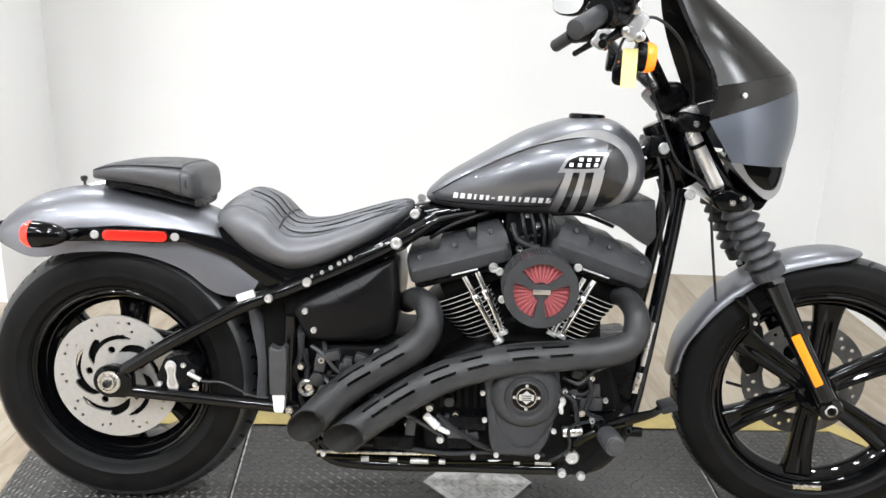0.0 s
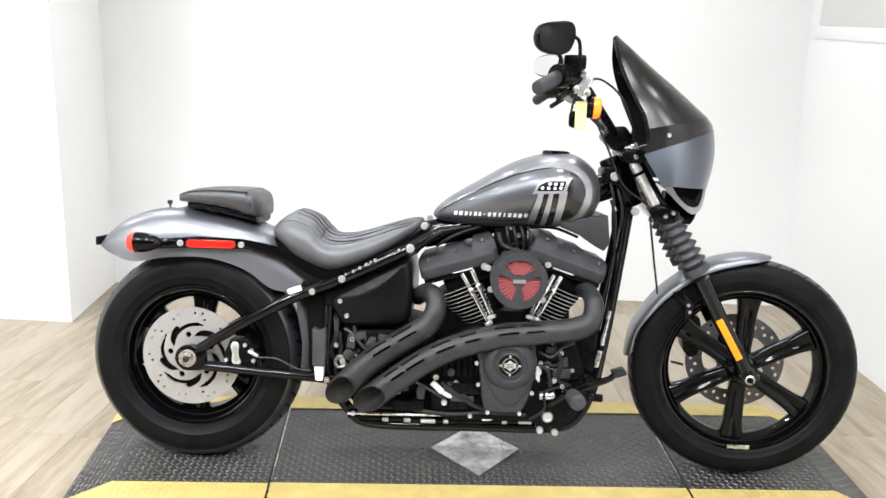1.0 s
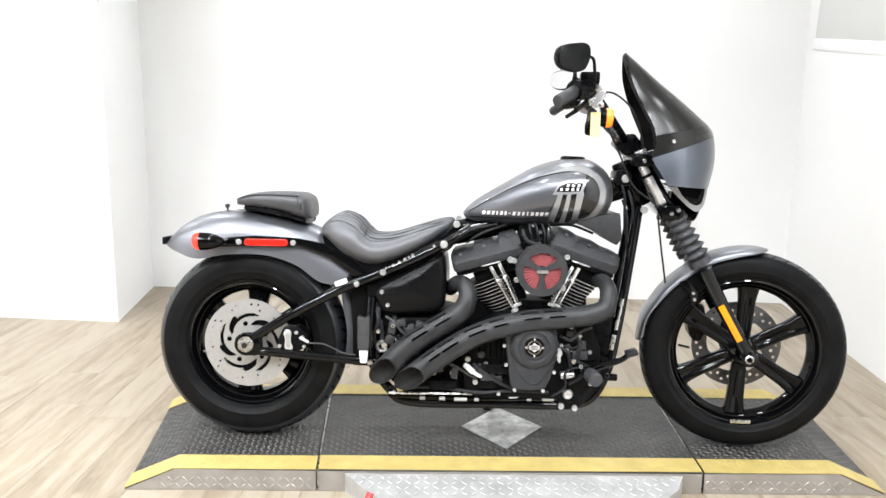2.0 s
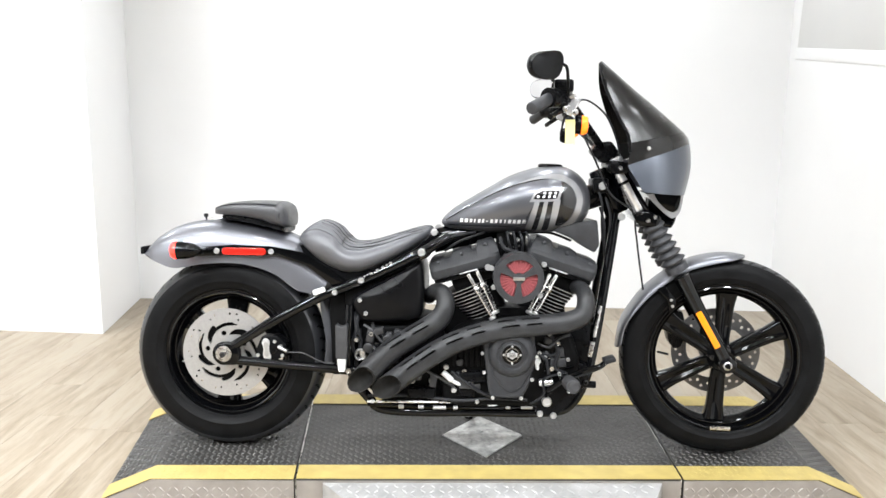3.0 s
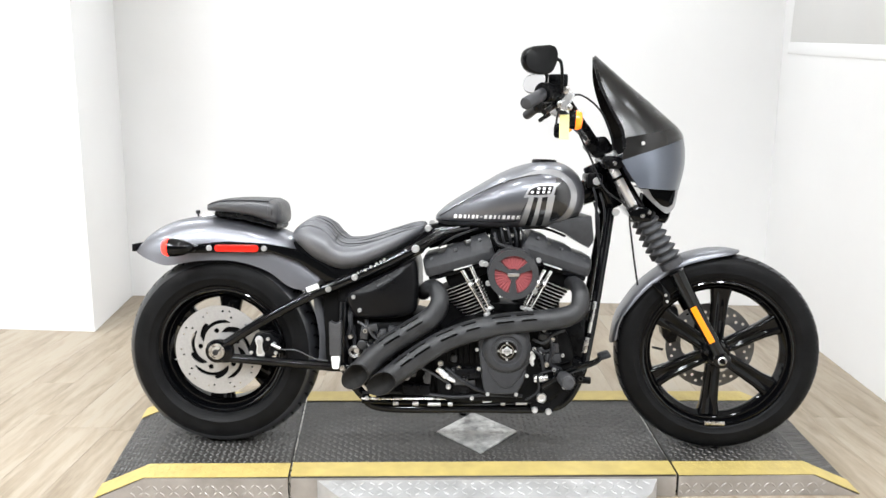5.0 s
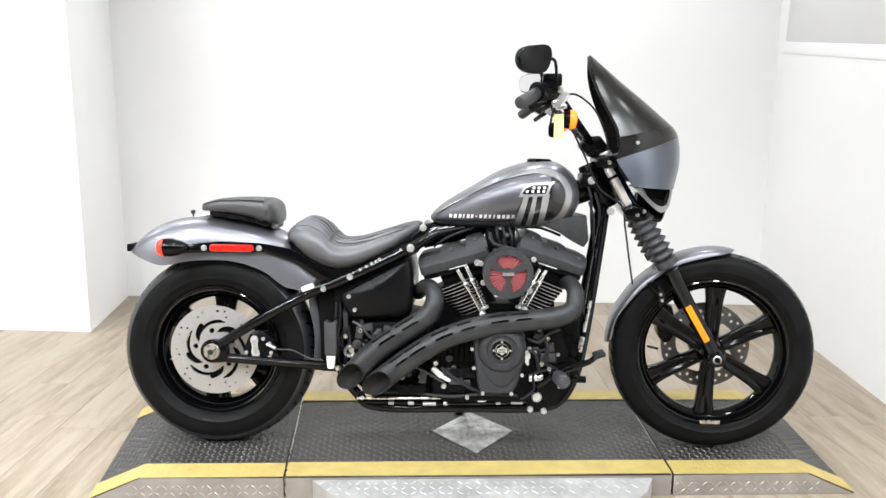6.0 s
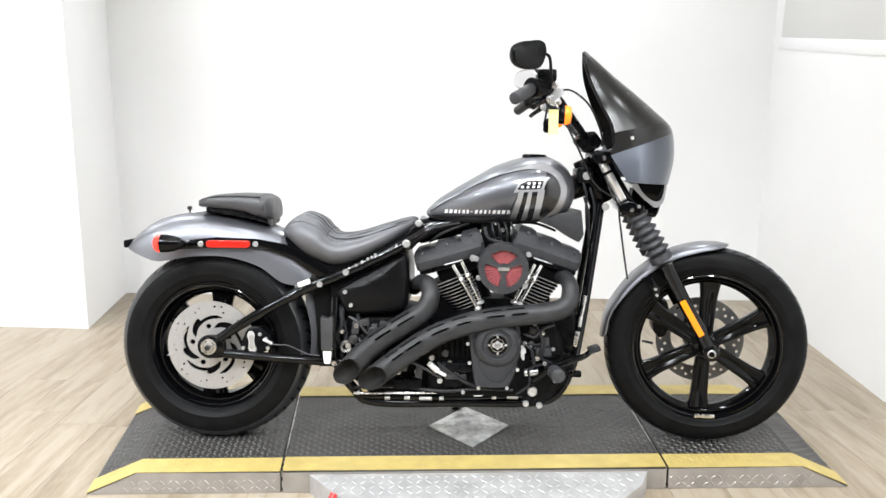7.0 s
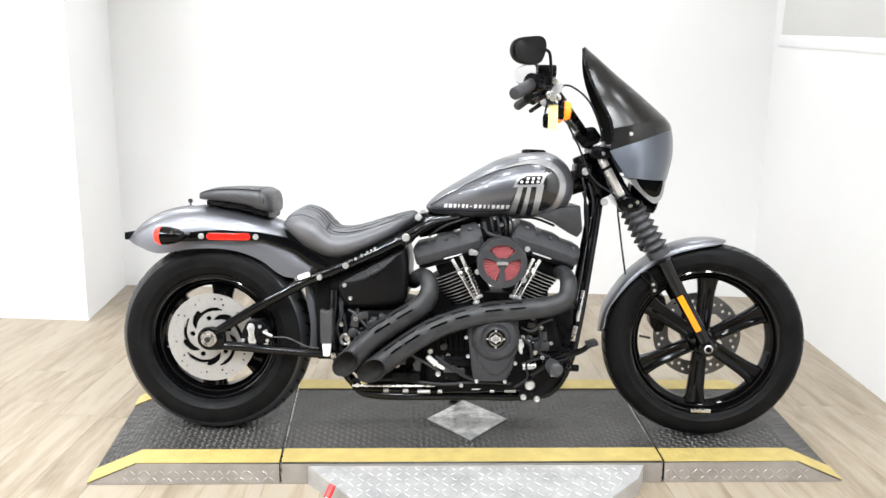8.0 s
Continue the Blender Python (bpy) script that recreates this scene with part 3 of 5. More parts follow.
for width, gap in ((0.011, 0.004), (0.011, 0.005), (0.009, 0.005), (0.005, 0.007), (0.009, 0.004), (0.008, 0.018), (0.010, 0.005), (0.009, 0.006), (0.007, 0.007), (0.005, 0.007), (0.011, 0.004), (0.010, 0.004), (0.011, 0.005), (0.011, 0)):
    part("lettering_bar", tank_area([(x0, 0.7675), (x0 + width * 0.9, 0.7675)], [(x0 + 0.0018, 0.7795), (x0 + width * 0.9 + 0.0018, 0.7795)], 2, 2, 0.002), WHITE_INK, fuel_tank)
    x0 += width + gap
part("lettering_bar", tank_area([(0.032, 0.772), (0.039, 0.772)], [(0.0325, 0.775), (0.0395, 0.775)], 2, 2, 0.002), WHITE_INK, fuel_tank)
part("filler_cap", lathe([(0.040, -0.004), (0.040, 0.008), (0.036, 0.011), (0.034, 0.009), (0.02, 0.011), (0.001, 0.011)], (0.240, -0.02, 0.946), (0.03, 0, 1), 32, caps=True), BLACK_GLOSS, fuel_tank)

# fender struts, lamps and reflectors
for side in (-1, 1):
    y0, y1 = sorted((side * 0.100, side * 0.118))
    strut = part("fender_strut", prism([(-0.925, 0.657), (-0.90, 0.678), (-0.78, 0.688), (-0.653, 0.683), (-0.562, 0.668), (-0.489, 0.628), (-0.40, 0.566), (-0.43, 0.545),
                                        (-0.481, 0.578), (-0.544, 0.625), (-0.635, 0.655), (-0.782, 0.654), (-0.91, 0.648)], y0, y1, 0.003), BLACK_GLOSS, MC, "gloss black fender strut")
    pill = [(-0.743 + sx * (0.0605 + 0.0115 * math.cos(a)), 0.667 + 0.0115 * math.sin(a)) for sx, a in [(1, radians(d)) for d in range(-90, 91, 30)]] + [(-0.743 - (0.0605 + 0.0115 * math.cos(a)), 0.667 + 0.0115 * math.sin(a)) for a in [radians(d) for d in range(90, -91, -30)]]
    part("reflector", bulge(pill, side * 0.117, side * 0.1245, 0.003, 0.001, 0), RED_LENS, strut, "red reflector")
    part("reflector_rim", bulge([(-0.743 + (x + 0.743) * 1.04, 0.667 + (z - 0.667) * 1.22) for x, z in pill], side * 0.116, side * 0.1195, 0.001, 0.0, 0), BLACK_SATIN, strut)
    for x in (-0.832, -0.655):
        bolt(strut, (x, side * 0.117, 0.667), 0.0095, (0, side, 0))
    lamp = part("turn_signal", lathe([(0.004, 0.010), (0.009, 0.012), (0.018, 0.026), (0.025, 0.045), (0.0285, 0.065), (0.029, 0.085)], (-0.855, side * 0.165, 0.672), (-1, 0, 0), 24, caps=True), BLACK_GLOSS, MC, "black bullet turn signal with lit red lens")
    part("lens", lathe([(0.0275, 0.085), (0.0275, 0.094), (0.022, 0.104), (0.012, 0.109), (0.001, 0.11)], (-0.855, side * 0.165, 0.672), (-1, 0, 0), 24, caps=True), RED_GLOW, lamp)
    part("stalk", rod((-0.87, side * 0.165, 0.670), (-0.87, side * 0.10, 0.668), 0.010, 12), BLACK_GLOSS, lamp)
part("number_plate_bracket", box(0.012, 0.12, 0.025, (-1.102, 0, 0.66), 0.003), BLACK_SATIN, MC)
part("fender_knob", lathe([(0.003, 0), (0.003, 0.030), (0.007, 0.032), (0.008, 0.040), (0.005, 0.043)], (-0.903, 0, 0.740), (-0.1, 0, 1), 16, caps=True), DARK_STEEL, MC)
part("pad_bracket", tube([(-0.90, 0, 0.758), (-0.87, 0, 0.766), (-0.82, 0, 0.772)], 0.005, 8), CHROME, MC)

# frame
for side in (-1, 1):
    y = side * 0.125
    rail = part("frame_rail", tube([(-0.085, side * 0.105, 0.722), (-0.12, side * 0.118, 0.703), (-0.160, y, 0.678), (-0.271, y, 0.621), (-0.415, y, 0.556), (-0.488, y, 0.528), (-0.56, y, 0.490)], 0.017, 12), GLOSS_LIP, MC)
    arm = part("swingarm", tube([(-0.56, y, 0.490), (-0.68, y, 0.422), (-0.79, y, 0.352)], 0.016, 12), GLOSS_LIP, MC, "gloss black swingarm tube")
    part("lower_tube", tube([(-0.785, y, 0.314), (-0.6, y, 0.300), (-0.38, side * 0.135, 0.288)], 0.015, 12), GLOSS_LIP, arm)
    part("axle_block", prism([(-0.843, 0.352), (-0.826, 0.370), (-0.800, 0.374), (-0.770, 0.366), (-0.756, 0.350), (-0.755, 0.312), (-0.772, 0.298), (-0.812, 0.298), (-0.836, 0.310), (-0.844, 0.330)], y - 0.015, y + 0.012, 0.008, 3), BLACK_GLOSS, arm)
    part("axle_collar", lathe([(0.004, 0), (0.036, 0), (0.038, 0.003), (0.038, 0.012), (0.035, 0.015), (0.027, 0.016), (0.004, 0.016)], (-0.807, side * 0.124, 0.336), (0, side, 0), 40, caps=True), BLACK_GLOSS, arm)
    part("axle_end", lathe([(0.003, 0), (0.026, 0), (0.026, 0.004), (0.0245, 0.006), (0.020, 0.006), (0.019, 0.003), (0.017, 0.003), (0.016, 0.010), (0.0145, 0.012), (0.003, 0.012)], (-0.807, side * 0.139, 0.336), (0, side, 0), 32, caps=True), STEEL, arm, "ringed steel axle nut")
    part("axle_tip", lathe([(0.001, 0), (0.0095, 0), (0.0095, 0.006), (0.0065, 0.007), (0.0055, 0.002), (0.001, 0.002)], (-0.807, side * 0.150, 0.336), (0, side, 0), 16, caps=True), DARK_STEEL, arm)
    part("down_tube", tube([(0.452, side * 0.05, 0.80), (0.438, side * 0.06, 0.70), (0.413, side * 0.070, 0.53), (0.392, side * 0.08, 0.40), (0.366, side * 0.095, 0.28), (0.318, side * 0.11, 0.19), (0.24, side * 0.115, 0.160), (0, side * 0.115, 0.155),
                            (-0.27, side * 0.115, 0.155), (-0.34, side * 0.115, 0.195), (-0.40, side * 0.12, 0.30), (-0.40, side * 0.12, 0.50)], 0.0155, 12), GLOSS_LIP, MC, "gloss black frame tube")
    for x, z, r in ((-0.169, 0.673, 0.013), (-0.361, 0.581, 0.0105), (-0.445, 0.542, 0.0095), (-0.130, 0.738, 0.011)):
        bolt(rail, (x, side * 0.140, z), r, (0, side, 0), h=0.010)
    for x, z, r in ((-0.351, 0.594, 0.0035), (-0.329, 0.603, 0.0045), (-0.310, 0.614, 0.005), (-0.292, 0.624, 0.005), (-0.280, 0.631, 0.004), (-0.268, 0.637, 0.0055), (-0.201, 0.668, 0.004)):
        bolt(rail, (x, side * 0.136, z), r, (0, side, 0))
part("backbone", tube([(-0.14, 0, 0.70), (0.1, 0, 0.76), (0.40, 0, 0.86)], 0.04, 16), BLACK_GLOSS, MC)
part("steering_head", rod((0.465, 0, 0.80), (0.405, 0, 0.945), 0.04, 24, 0.006), BLACK_GLOSS, MC)
part("tank_mount", box(0.05, 0.12, 0.05, (0.40, 0, 0.89), 0.01), BLACK_SATIN, MC)
bolt(MC, (0.405, -0.062, 0.888), 0.013)
bolt(MC, (0.465, -0.075, 0.79), 0.012)
part("horn_cover", prism([(0.245, 0.745), (0.27, 0.765), (0.385, 0.780), (0.394, 0.700), (0.378, 0.676), (0.352, 0.690), (0.312, 0.718)], -0.105, 0.105, 0.006), BLACK_WRINKLE, MC)
part("radiator", box(0.03, 0.14, 0.20, (0.355, 0, 0.34), 0.006, m=pose(0, 0, 0, 0, 12, 0)), BLACK_SATIN, MC)

# the cover under the seat, and near-black blocks added to fill the dark gaps below it
part("seat_pan", prism([(-0.565, 0.690), (-0.545, 0.640), (-0.48, 0.585), (-0.40, 0.545), (-0.27, 0.595), (-0.15, 0.655), (-0.10, 0.72), (-0.13, 0.74), (-0.20, 0.68), (-0.33, 0.615), (-0.43, 0.605), (-0.52, 0.67)], -0.112, 0.112, 0.006), GLOSS_LIP, MC, "gloss black seat pan")
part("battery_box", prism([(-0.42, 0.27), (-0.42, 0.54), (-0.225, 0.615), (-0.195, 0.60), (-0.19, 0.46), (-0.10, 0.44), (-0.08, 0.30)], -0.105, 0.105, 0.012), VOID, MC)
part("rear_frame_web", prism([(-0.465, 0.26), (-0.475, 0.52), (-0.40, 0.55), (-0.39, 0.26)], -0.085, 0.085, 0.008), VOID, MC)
for k, (x, z) in enumerate(((-0.385, 0.42), (-0.372, 0.36), (-0.33, 0.40), (-0.30, 0.36))):
    part("hose", tube([(x, -0.11, z + 0.06), (x + 0.008, -0.135, z), (x - 0.006, -0.13, z - 0.05), (x + 0.01, -0.11, z - 0.10)], 0.007, 8), RUBBER_PLAIN, MC)
part("fender_clip", box(0.042, 0.010, 0.017, (-0.496, -0.138, 0.545), 0.004, m=pose(0, 0, 0, 0, -20, 0)), ALU, MC, "bare metal fender clip")

# side cover and rear bodywork
side_cover = part("side_cover", bulge([(-0.391, 0.510), (-0.384, 0.527), (-0.352, 0.546), (-0.265, 0.592), (-0.182, 0.634), (-0.168, 0.629), (-0.160, 0.580), (-0.162, 0.512), (-0.180, 0.463), (-0.285, 0.447), (-0.352, 0.449), (-0.372, 0.465)], 0.15, -0.162, 0.022, 0.012), SATIN_COVER, MC, "black side cover panel")
for x, z in ((-0.363, 0.520), (-0.344, 0.478)):
    bolt(side_cover, (x, -0.152, z), 0.007, h=0.010)
INNER = material("grey_black_plastic", (0.05, 0.051, 0.057), 0.40, vary=0.15, scale=30)
part("inner_fender", shell([(-0.50, 0.55, -0.505, 0.54, 0.09), (-0.462, 0.47, -0.50, 0.47, 0.09), (-0.445, 0.38, -0.485, 0.38, 0.09), (-0.452, 0.28, -0.49, 0.29, 0.09)], across=12), INNER, MC, "grey plastic inner fender")
peg = part("passenger_peg", prism([(-0.436, 0.336), (-0.4375, 0.440), (-0.434, 0.447), (-0.427, 0.441), (-0.418, 0.438), (-0.409, 0.441), (-0.402, 0.447), (-0.398, 0.440), (-0.400, 0.336)], -0.182, -0.150, 0.006, 3), PEG_RUBBER, MC, "folded rubber passenger peg")
part("peg_end", prism([(-0.432, 0.331), (-0.430, 0.337), (-0.406, 0.337), (-0.404, 0.331), (-0.4075, 0.296), (-0.410, 0.293), (-0.426, 0.293), (-0.4285, 0.296)], -0.176, -0.154, 0.003), ALU, peg, "bare metal peg end")
for x, z, r in ((-0.400, 0.289, 0.010), (-0.374, 0.392, 0.008), (-0.311, 0.373, 0.010)):
    bolt(peg, (x, -0.142, z), r, h=0.012, mat=STEEL)
caliper = part("rear_caliper", prism([(-0.71, 0.345), (-0.69, 0.39), (-0.64, 0.395), (-0.61, 0.37), (-0.61, 0.325), (-0.65, 0.310), (-0.70, 0.315)], -0.12, -0.06, 0.008), BLACK_SATIN, MC, "rear brake caliper with a bare metal badge")
badge_shape = [(-0.013, 0.018), (-0.008, 0.029), (0.002, 0.030), (0.009, 0.020), (0.007, 0.004), (0.009, -0.010), (0.013, -0.022), (0.007, -0.031), (-0.004, -0.030), (-0.010, -0.018), (-0.008, 0.0)]
part("caliper_badge", bulge([(x * 1.2 - 0.672, z * 1.15 + 0.350) for x, z in badge_shape], -0.118, -0.126, 0.003, 0.001), BRIGHT, caliper, "bare metal caliper badge")
part("badge_inlay", bulge([(x * 0.68 - 0.672, z * 0.76 + 0.350) for x, z in badge_shape], -0.124, -0.1275, 0.001, 0.0005), DISC, caliper)
part("brake_hose", tube([(-0.63, -0.13, 0.36), (-0.60, -0.135, 0.345), (-0.55, -0.135, 0.342), (-0.49, -0.135, 0.315), (-0.45, -0.135, 0.31)], 0.0026, 8), DARK_STEEL, caliper)
part("hose_end", rod((-0.632, -0.132, 0.361), (-0.602, -0.136, 0.347), 0.0055, 10, 0.002), BRIGHT, caliper)
for x, z in ((-0.645, 0.375), (-0.625, 0.36), (-0.70, 0.33), (-0.62, 0.33)):
    bolt(caliper, (x, -0.121, z), 0.006)
part("chain_guard", box(0.14, 0.02, 0.03, (-0.44, 0.07, 0.265), 0.006), BLACK_SATIN, MC)
part("drive_belt", tube([(-0.80, 0.08, 0.39), (-0.45, 0.08, 0.33), (-0.40, 0.08, 0.30), (-0.45, 0.08, 0.265), (-0.80, 0.08, 0.255)], 0.009, 8), RUBBER_PLAIN, MC)

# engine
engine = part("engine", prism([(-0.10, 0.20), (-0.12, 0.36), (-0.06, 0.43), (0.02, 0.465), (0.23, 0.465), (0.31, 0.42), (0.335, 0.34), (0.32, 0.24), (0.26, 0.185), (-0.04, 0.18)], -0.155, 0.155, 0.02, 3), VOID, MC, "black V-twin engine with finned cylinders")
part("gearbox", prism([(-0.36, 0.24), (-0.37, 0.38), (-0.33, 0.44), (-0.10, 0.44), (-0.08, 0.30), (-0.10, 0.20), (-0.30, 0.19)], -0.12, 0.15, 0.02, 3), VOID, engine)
part("oil_pan", box(0.42, 0.2, 0.05, (-0.09, 0, 0.185), 0.012), BLACK_SATIN, engine)
FIN_EDGE = material("machined_fin_edge", (0.70, 0.70, 0.70), 0.3, 0.7, vary=0.1, scale=60)
V0 = vec(0.125, 0, 0.30)


def fin(x0, x1, d, t):
    """A cast fin with rounded flanks and a machined rim."""
    cx, hx, n = (x0 + x1) / 2, (x1 - x0) / 2, 44
    ring = []
    for k in range(n):
        a = 2 * math.pi * k / n
        c, q = math.cos(a), math.sin(a)
        ring.append((cx + hx * math.copysign(abs(c) ** 0.72, c), d / 2 * math.copysign(abs(q) ** 0.72, q)))
    bm = rings([[(cx + (x - cx) * f, y * f, z) for x, y in ring] for f, z in ((0.965, -t), (1.0, -t * 0.35), (1.0, t * 0.35), (0.965, t))])
    for f in bm.faces:
        f.normal_update()
        f.material_index = 1 if len(f.verts) == 4 and abs(f.normal.z) < 0.3 and f.normal.y < -0.2 else 0
    return bm


for sign, wide in ((-1, 0.128), (1, 0.100)):
    A = Matrix.Translation(V0) @ pose(0, 0, 0, 0, sign * 22.5, 0)
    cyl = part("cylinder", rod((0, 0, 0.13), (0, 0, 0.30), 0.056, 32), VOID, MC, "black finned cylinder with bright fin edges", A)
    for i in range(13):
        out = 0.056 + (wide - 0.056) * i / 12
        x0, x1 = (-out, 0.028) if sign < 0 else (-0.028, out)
        # fin bodies near-black, so the shade between fins is in their colour
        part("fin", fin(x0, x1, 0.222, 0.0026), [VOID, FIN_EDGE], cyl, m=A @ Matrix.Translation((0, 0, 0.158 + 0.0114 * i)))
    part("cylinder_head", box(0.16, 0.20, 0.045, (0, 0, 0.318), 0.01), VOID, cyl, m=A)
# near-black block added to close the gap between the cylinder feet
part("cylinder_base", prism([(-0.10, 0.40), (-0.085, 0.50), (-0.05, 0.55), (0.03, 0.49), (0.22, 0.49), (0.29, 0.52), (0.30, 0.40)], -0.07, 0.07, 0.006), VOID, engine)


def rocker_box(origin, tilt, length, humps):
    """A cast cover along a tilted line: an upright band, a bevelled facet and humps that carry the bolts."""
    m = Matrix.Translation((origin[0], 0, origin[1])) @ pose(0, 0, 0, 0, tilt, 0)
    half = [(0.118, -0.010), (0.134, -0.006), (0.136, 0.000), (0.136, 0.020), (0.133, 0.026), (0.113, 0.047), (0.106, 0.051), (0.07, 0.055)]
    outline = [(-y, v) for y, v in half] + [(y, v) for y, v in reversed(half)]
    loops = []
    for u, fy, fv in ((0.0, 0.88, 0.72), (0.002, 0.93, 0.84), (0.007, 0.975, 0.94), (0.015, 1, 1), (length - 0.015, 1, 1), (length - 0.007, 0.975, 0.94), (length - 0.002, 0.93, 0.84), (length, 0.88, 0.72)):
        loops.append([(u, y * fy, 0.02 + (v - 0.02) * fv) for y, v in outline])
    body = part("rocker_box", rings(loops), BLACK_WRINKLE, MC, "wrinkle black rocker box", m, angle=0.35)
    part("rocker_base", box(length - 0.012, 0.25, 0.016, (length / 2, 0, -0.014), 0.004), BLACK_SATIN, body, m=m)
    for u, wide, top in humps:
        hump = [(u - wide, -0.128, 0.030), (u + wide, -0.128, 0.030), (u + wide, 0.128, 0.030), (u - wide, 0.128, 0.030)]
        mid = [(u - wide * 0.94, -0.116, top - 0.018), (u + wide * 0.94, -0.116, top - 0.018), (u + wide * 0.94, 0.116, top - 0.018), (u - wide * 0.94, 0.116, top - 0.018)]
        crown = [(u - wide * 0.72, -0.088, top), (u + wide * 0.72, -0.088, top), (u + wide * 0.72, 0.088, top), (u - wide * 0.72, 0.088, top)]
        part("cover_hump", bevelled(rings([hump, mid, crown]), 0.007, 3, 0.25), BLACK_WRINKLE, body, m=m, angle=0.8)
        bolt(body, (u, -0.110, top - 0.014), 0.0054, (0, -1, 0.35), mat=DARK_STEEL, m=m, h=0.011)
    return body


rocker_box((-0.137, 0.588), -16, 0.228, ((0.032, 0.029, 0.056), (0.112, 0.040, 0.064), (0.194, 0.034, 0.074)))
rocker_box((0.160, 0.664), 18.5, 0.228, ((0.040, 0.034, 0.072), (0.120, 0.040, 0.064), (0.199, 0.026, 0.056)))
for a, b in (((-0.048, -0.139, 0.6065), (0.008, -0.139, 0.6225)), ((0.233, -0.139, 0.6300), (0.290, -0.139, 0.6110))):
    part("bright_seam", rod(a, b, 0.0022, 8), DISC, engine)
# near-black block added to close the gap between the heads
part("coil_cover", prism([(0.072, 0.60), (0.068, 0.735), (0.165, 0.745), (0.160, 0.60)], -0.055, 0.055, 0.008), VOID, engine)
part("throttle_body", rod((0.085, -0.07, 0.675), (0.15, -0.085, 0.690), 0.016, 16, 0.004), BLACK_SATIN, engine)
for x, z, r in ((0.098, 0.662, 0.009), (0.125, 0.673, 0.006), (0.135, 0.715, 0.008), (0.082, 0.705, 0.006), (0.112, 0.735, 0.006)):
    bolt(engine, (x, -0.09, z), r, mat=STEEL, h=0.012)
for a, b in (((-0.022, -0.155, 0.608), (0.060, -0.178, 0.470)), ((0.006, -0.150, 0.618), (0.068, -0.175, 0.488)), ((0.255, -0.155, 0.608), (0.186, -0.178, 0.486)), ((0.236, -0.145, 0.61), (0.168, -0.170, 0.488))):
    p = part("pushrod_tube", rod(a, b, 0.0068, 16), CHROME, MC, "chrome pushrod tube")
    a, b = Vector(a), Vector(b)
    part("pushrod_collar", rod(a.lerp(b, 0.28), a.lerp(b, 0.42), 0.0098, 16, 0.002), CHROME, p)
    part("pushrod_foot", rod(a.lerp(b, 0.93), b, 0.0115, 16, 0.002), BRIGHT, p)
cam_cover = part("cam_cover", bulge([(0.026, 0.405), (0.042, 0.425), (0.075, 0.440), (0.165, 0.440), (0.186, 0.42), (0.187, 0.38), (0.177, 0.29), (0.158, 0.243), (0.140, 0.230), (0.067, 0.230), (0.047, 0.248), (0.036, 0.33)], -0.14, -0.212, 0.008, 0.002), BLACK_WRINKLE, MC, "wrinkle black cam cover with round emblem")
part("cover_dome", lathe([(0.076, -0.004), (0.073, 0.004), (0.064, 0.014), (0.054, 0.020), (0.047, 0.020), (0.044, 0.016), (0.036, 0.015), (0.034, 0.016), (0.001, 0.016)], (0.117, -0.211, 0.370), (0, -1, 0), 48, caps=True), BLACK_WRINKLE, cam_cover)
part("cover_skirt", bulge([(0.052, 0.350), (0.182, 0.350), (0.172, 0.300), (0.142, 0.258), (0.116, 0.248), (0.090, 0.258), (0.060, 0.300)], -0.200, -0.217, 0.012, 0.003), BLACK_WRINKLE, cam_cover)
part("emblem_ring", lathe([(0.0345, 0), (0.0345, 0.0035), (0.032, 0.0045), (0.0305, 0.0030), (0.030, 0)], (0.117, -0.2265, 0.370), (0, -1, 0), 40, caps=True), DARK_STEEL, cam_cover)
part("inner_ring", lathe([(0.0215, 0.003), (0.0215, 0.0045), (0.0195, 0.0045), (0.0195, 0.003)], (0.117, -0.2265, 0.370), (0, -1, 0), 40, close=True), STEEL, cam_cover)
part("emblem_plate", lathe([(0.030, 0), (0.030, 0.003), (0.001, 0.003)], (0.117, -0.2265, 0.370), (0, -1, 0), 40, caps=True), BLACK_GLOSS, cam_cover)
part("emblem_shield", bulge([(0.101, 0.364), (0.101, 0.376), (0.108, 0.377), (0.117, 0.385), (0.126, 0.377), (0.133, 0.376), (0.133, 0.364), (0.126, 0.363), (0.117, 0.355), (0.108, 0.363)], -0.2285, -0.2325, 0.001, 0.001, 0), BRIGHT, cam_cover)
for k in range(3):
    part("emblem_bar", box(0.020, 0.0012, 0.0018, (0.117, -0.2328, 0.3655 + 0.0045 * k)), DARK_STEEL, cam_cover)
for k in range(4):
    a = math.pi / 4 * (2 * k)
    bolt(cam_cover, (0.117 + 0.0258 * math.cos(a), -0.229, 0.370 + 0.0258 * math.sin(a)), 0.0036, h=0.003)
for x, z in ((0.026, 0.37), (0.032, 0.31), (0.060, 0.231), (0.148, 0.231), (0.180, 0.29), (0.194, 0.362), (0.185, 0.437), (0.05, 0.425)):
    bolt(cam_cover, (x, -0.212, z), 0.006)

# air cleaner
air = part("air_cleaner", lathe([(0.072, 0), (0.079, 0.004), (0.079, 0.012), (0.072, 0.014)], (0.145, -0.205, 0.612), (0, -1, 0), 48, caps=True), BLACK_WRINKLE, MC, "round black air cleaner with red filter")
part("filter", lathe([(0.0735, 0.012 + 0.058 * (k > 0)) for k in (0, 1)], (0.145, -0.205, 0.612), (0, -1, 0), 48, caps=True), RED_FILTER, air, "red gauze filter")
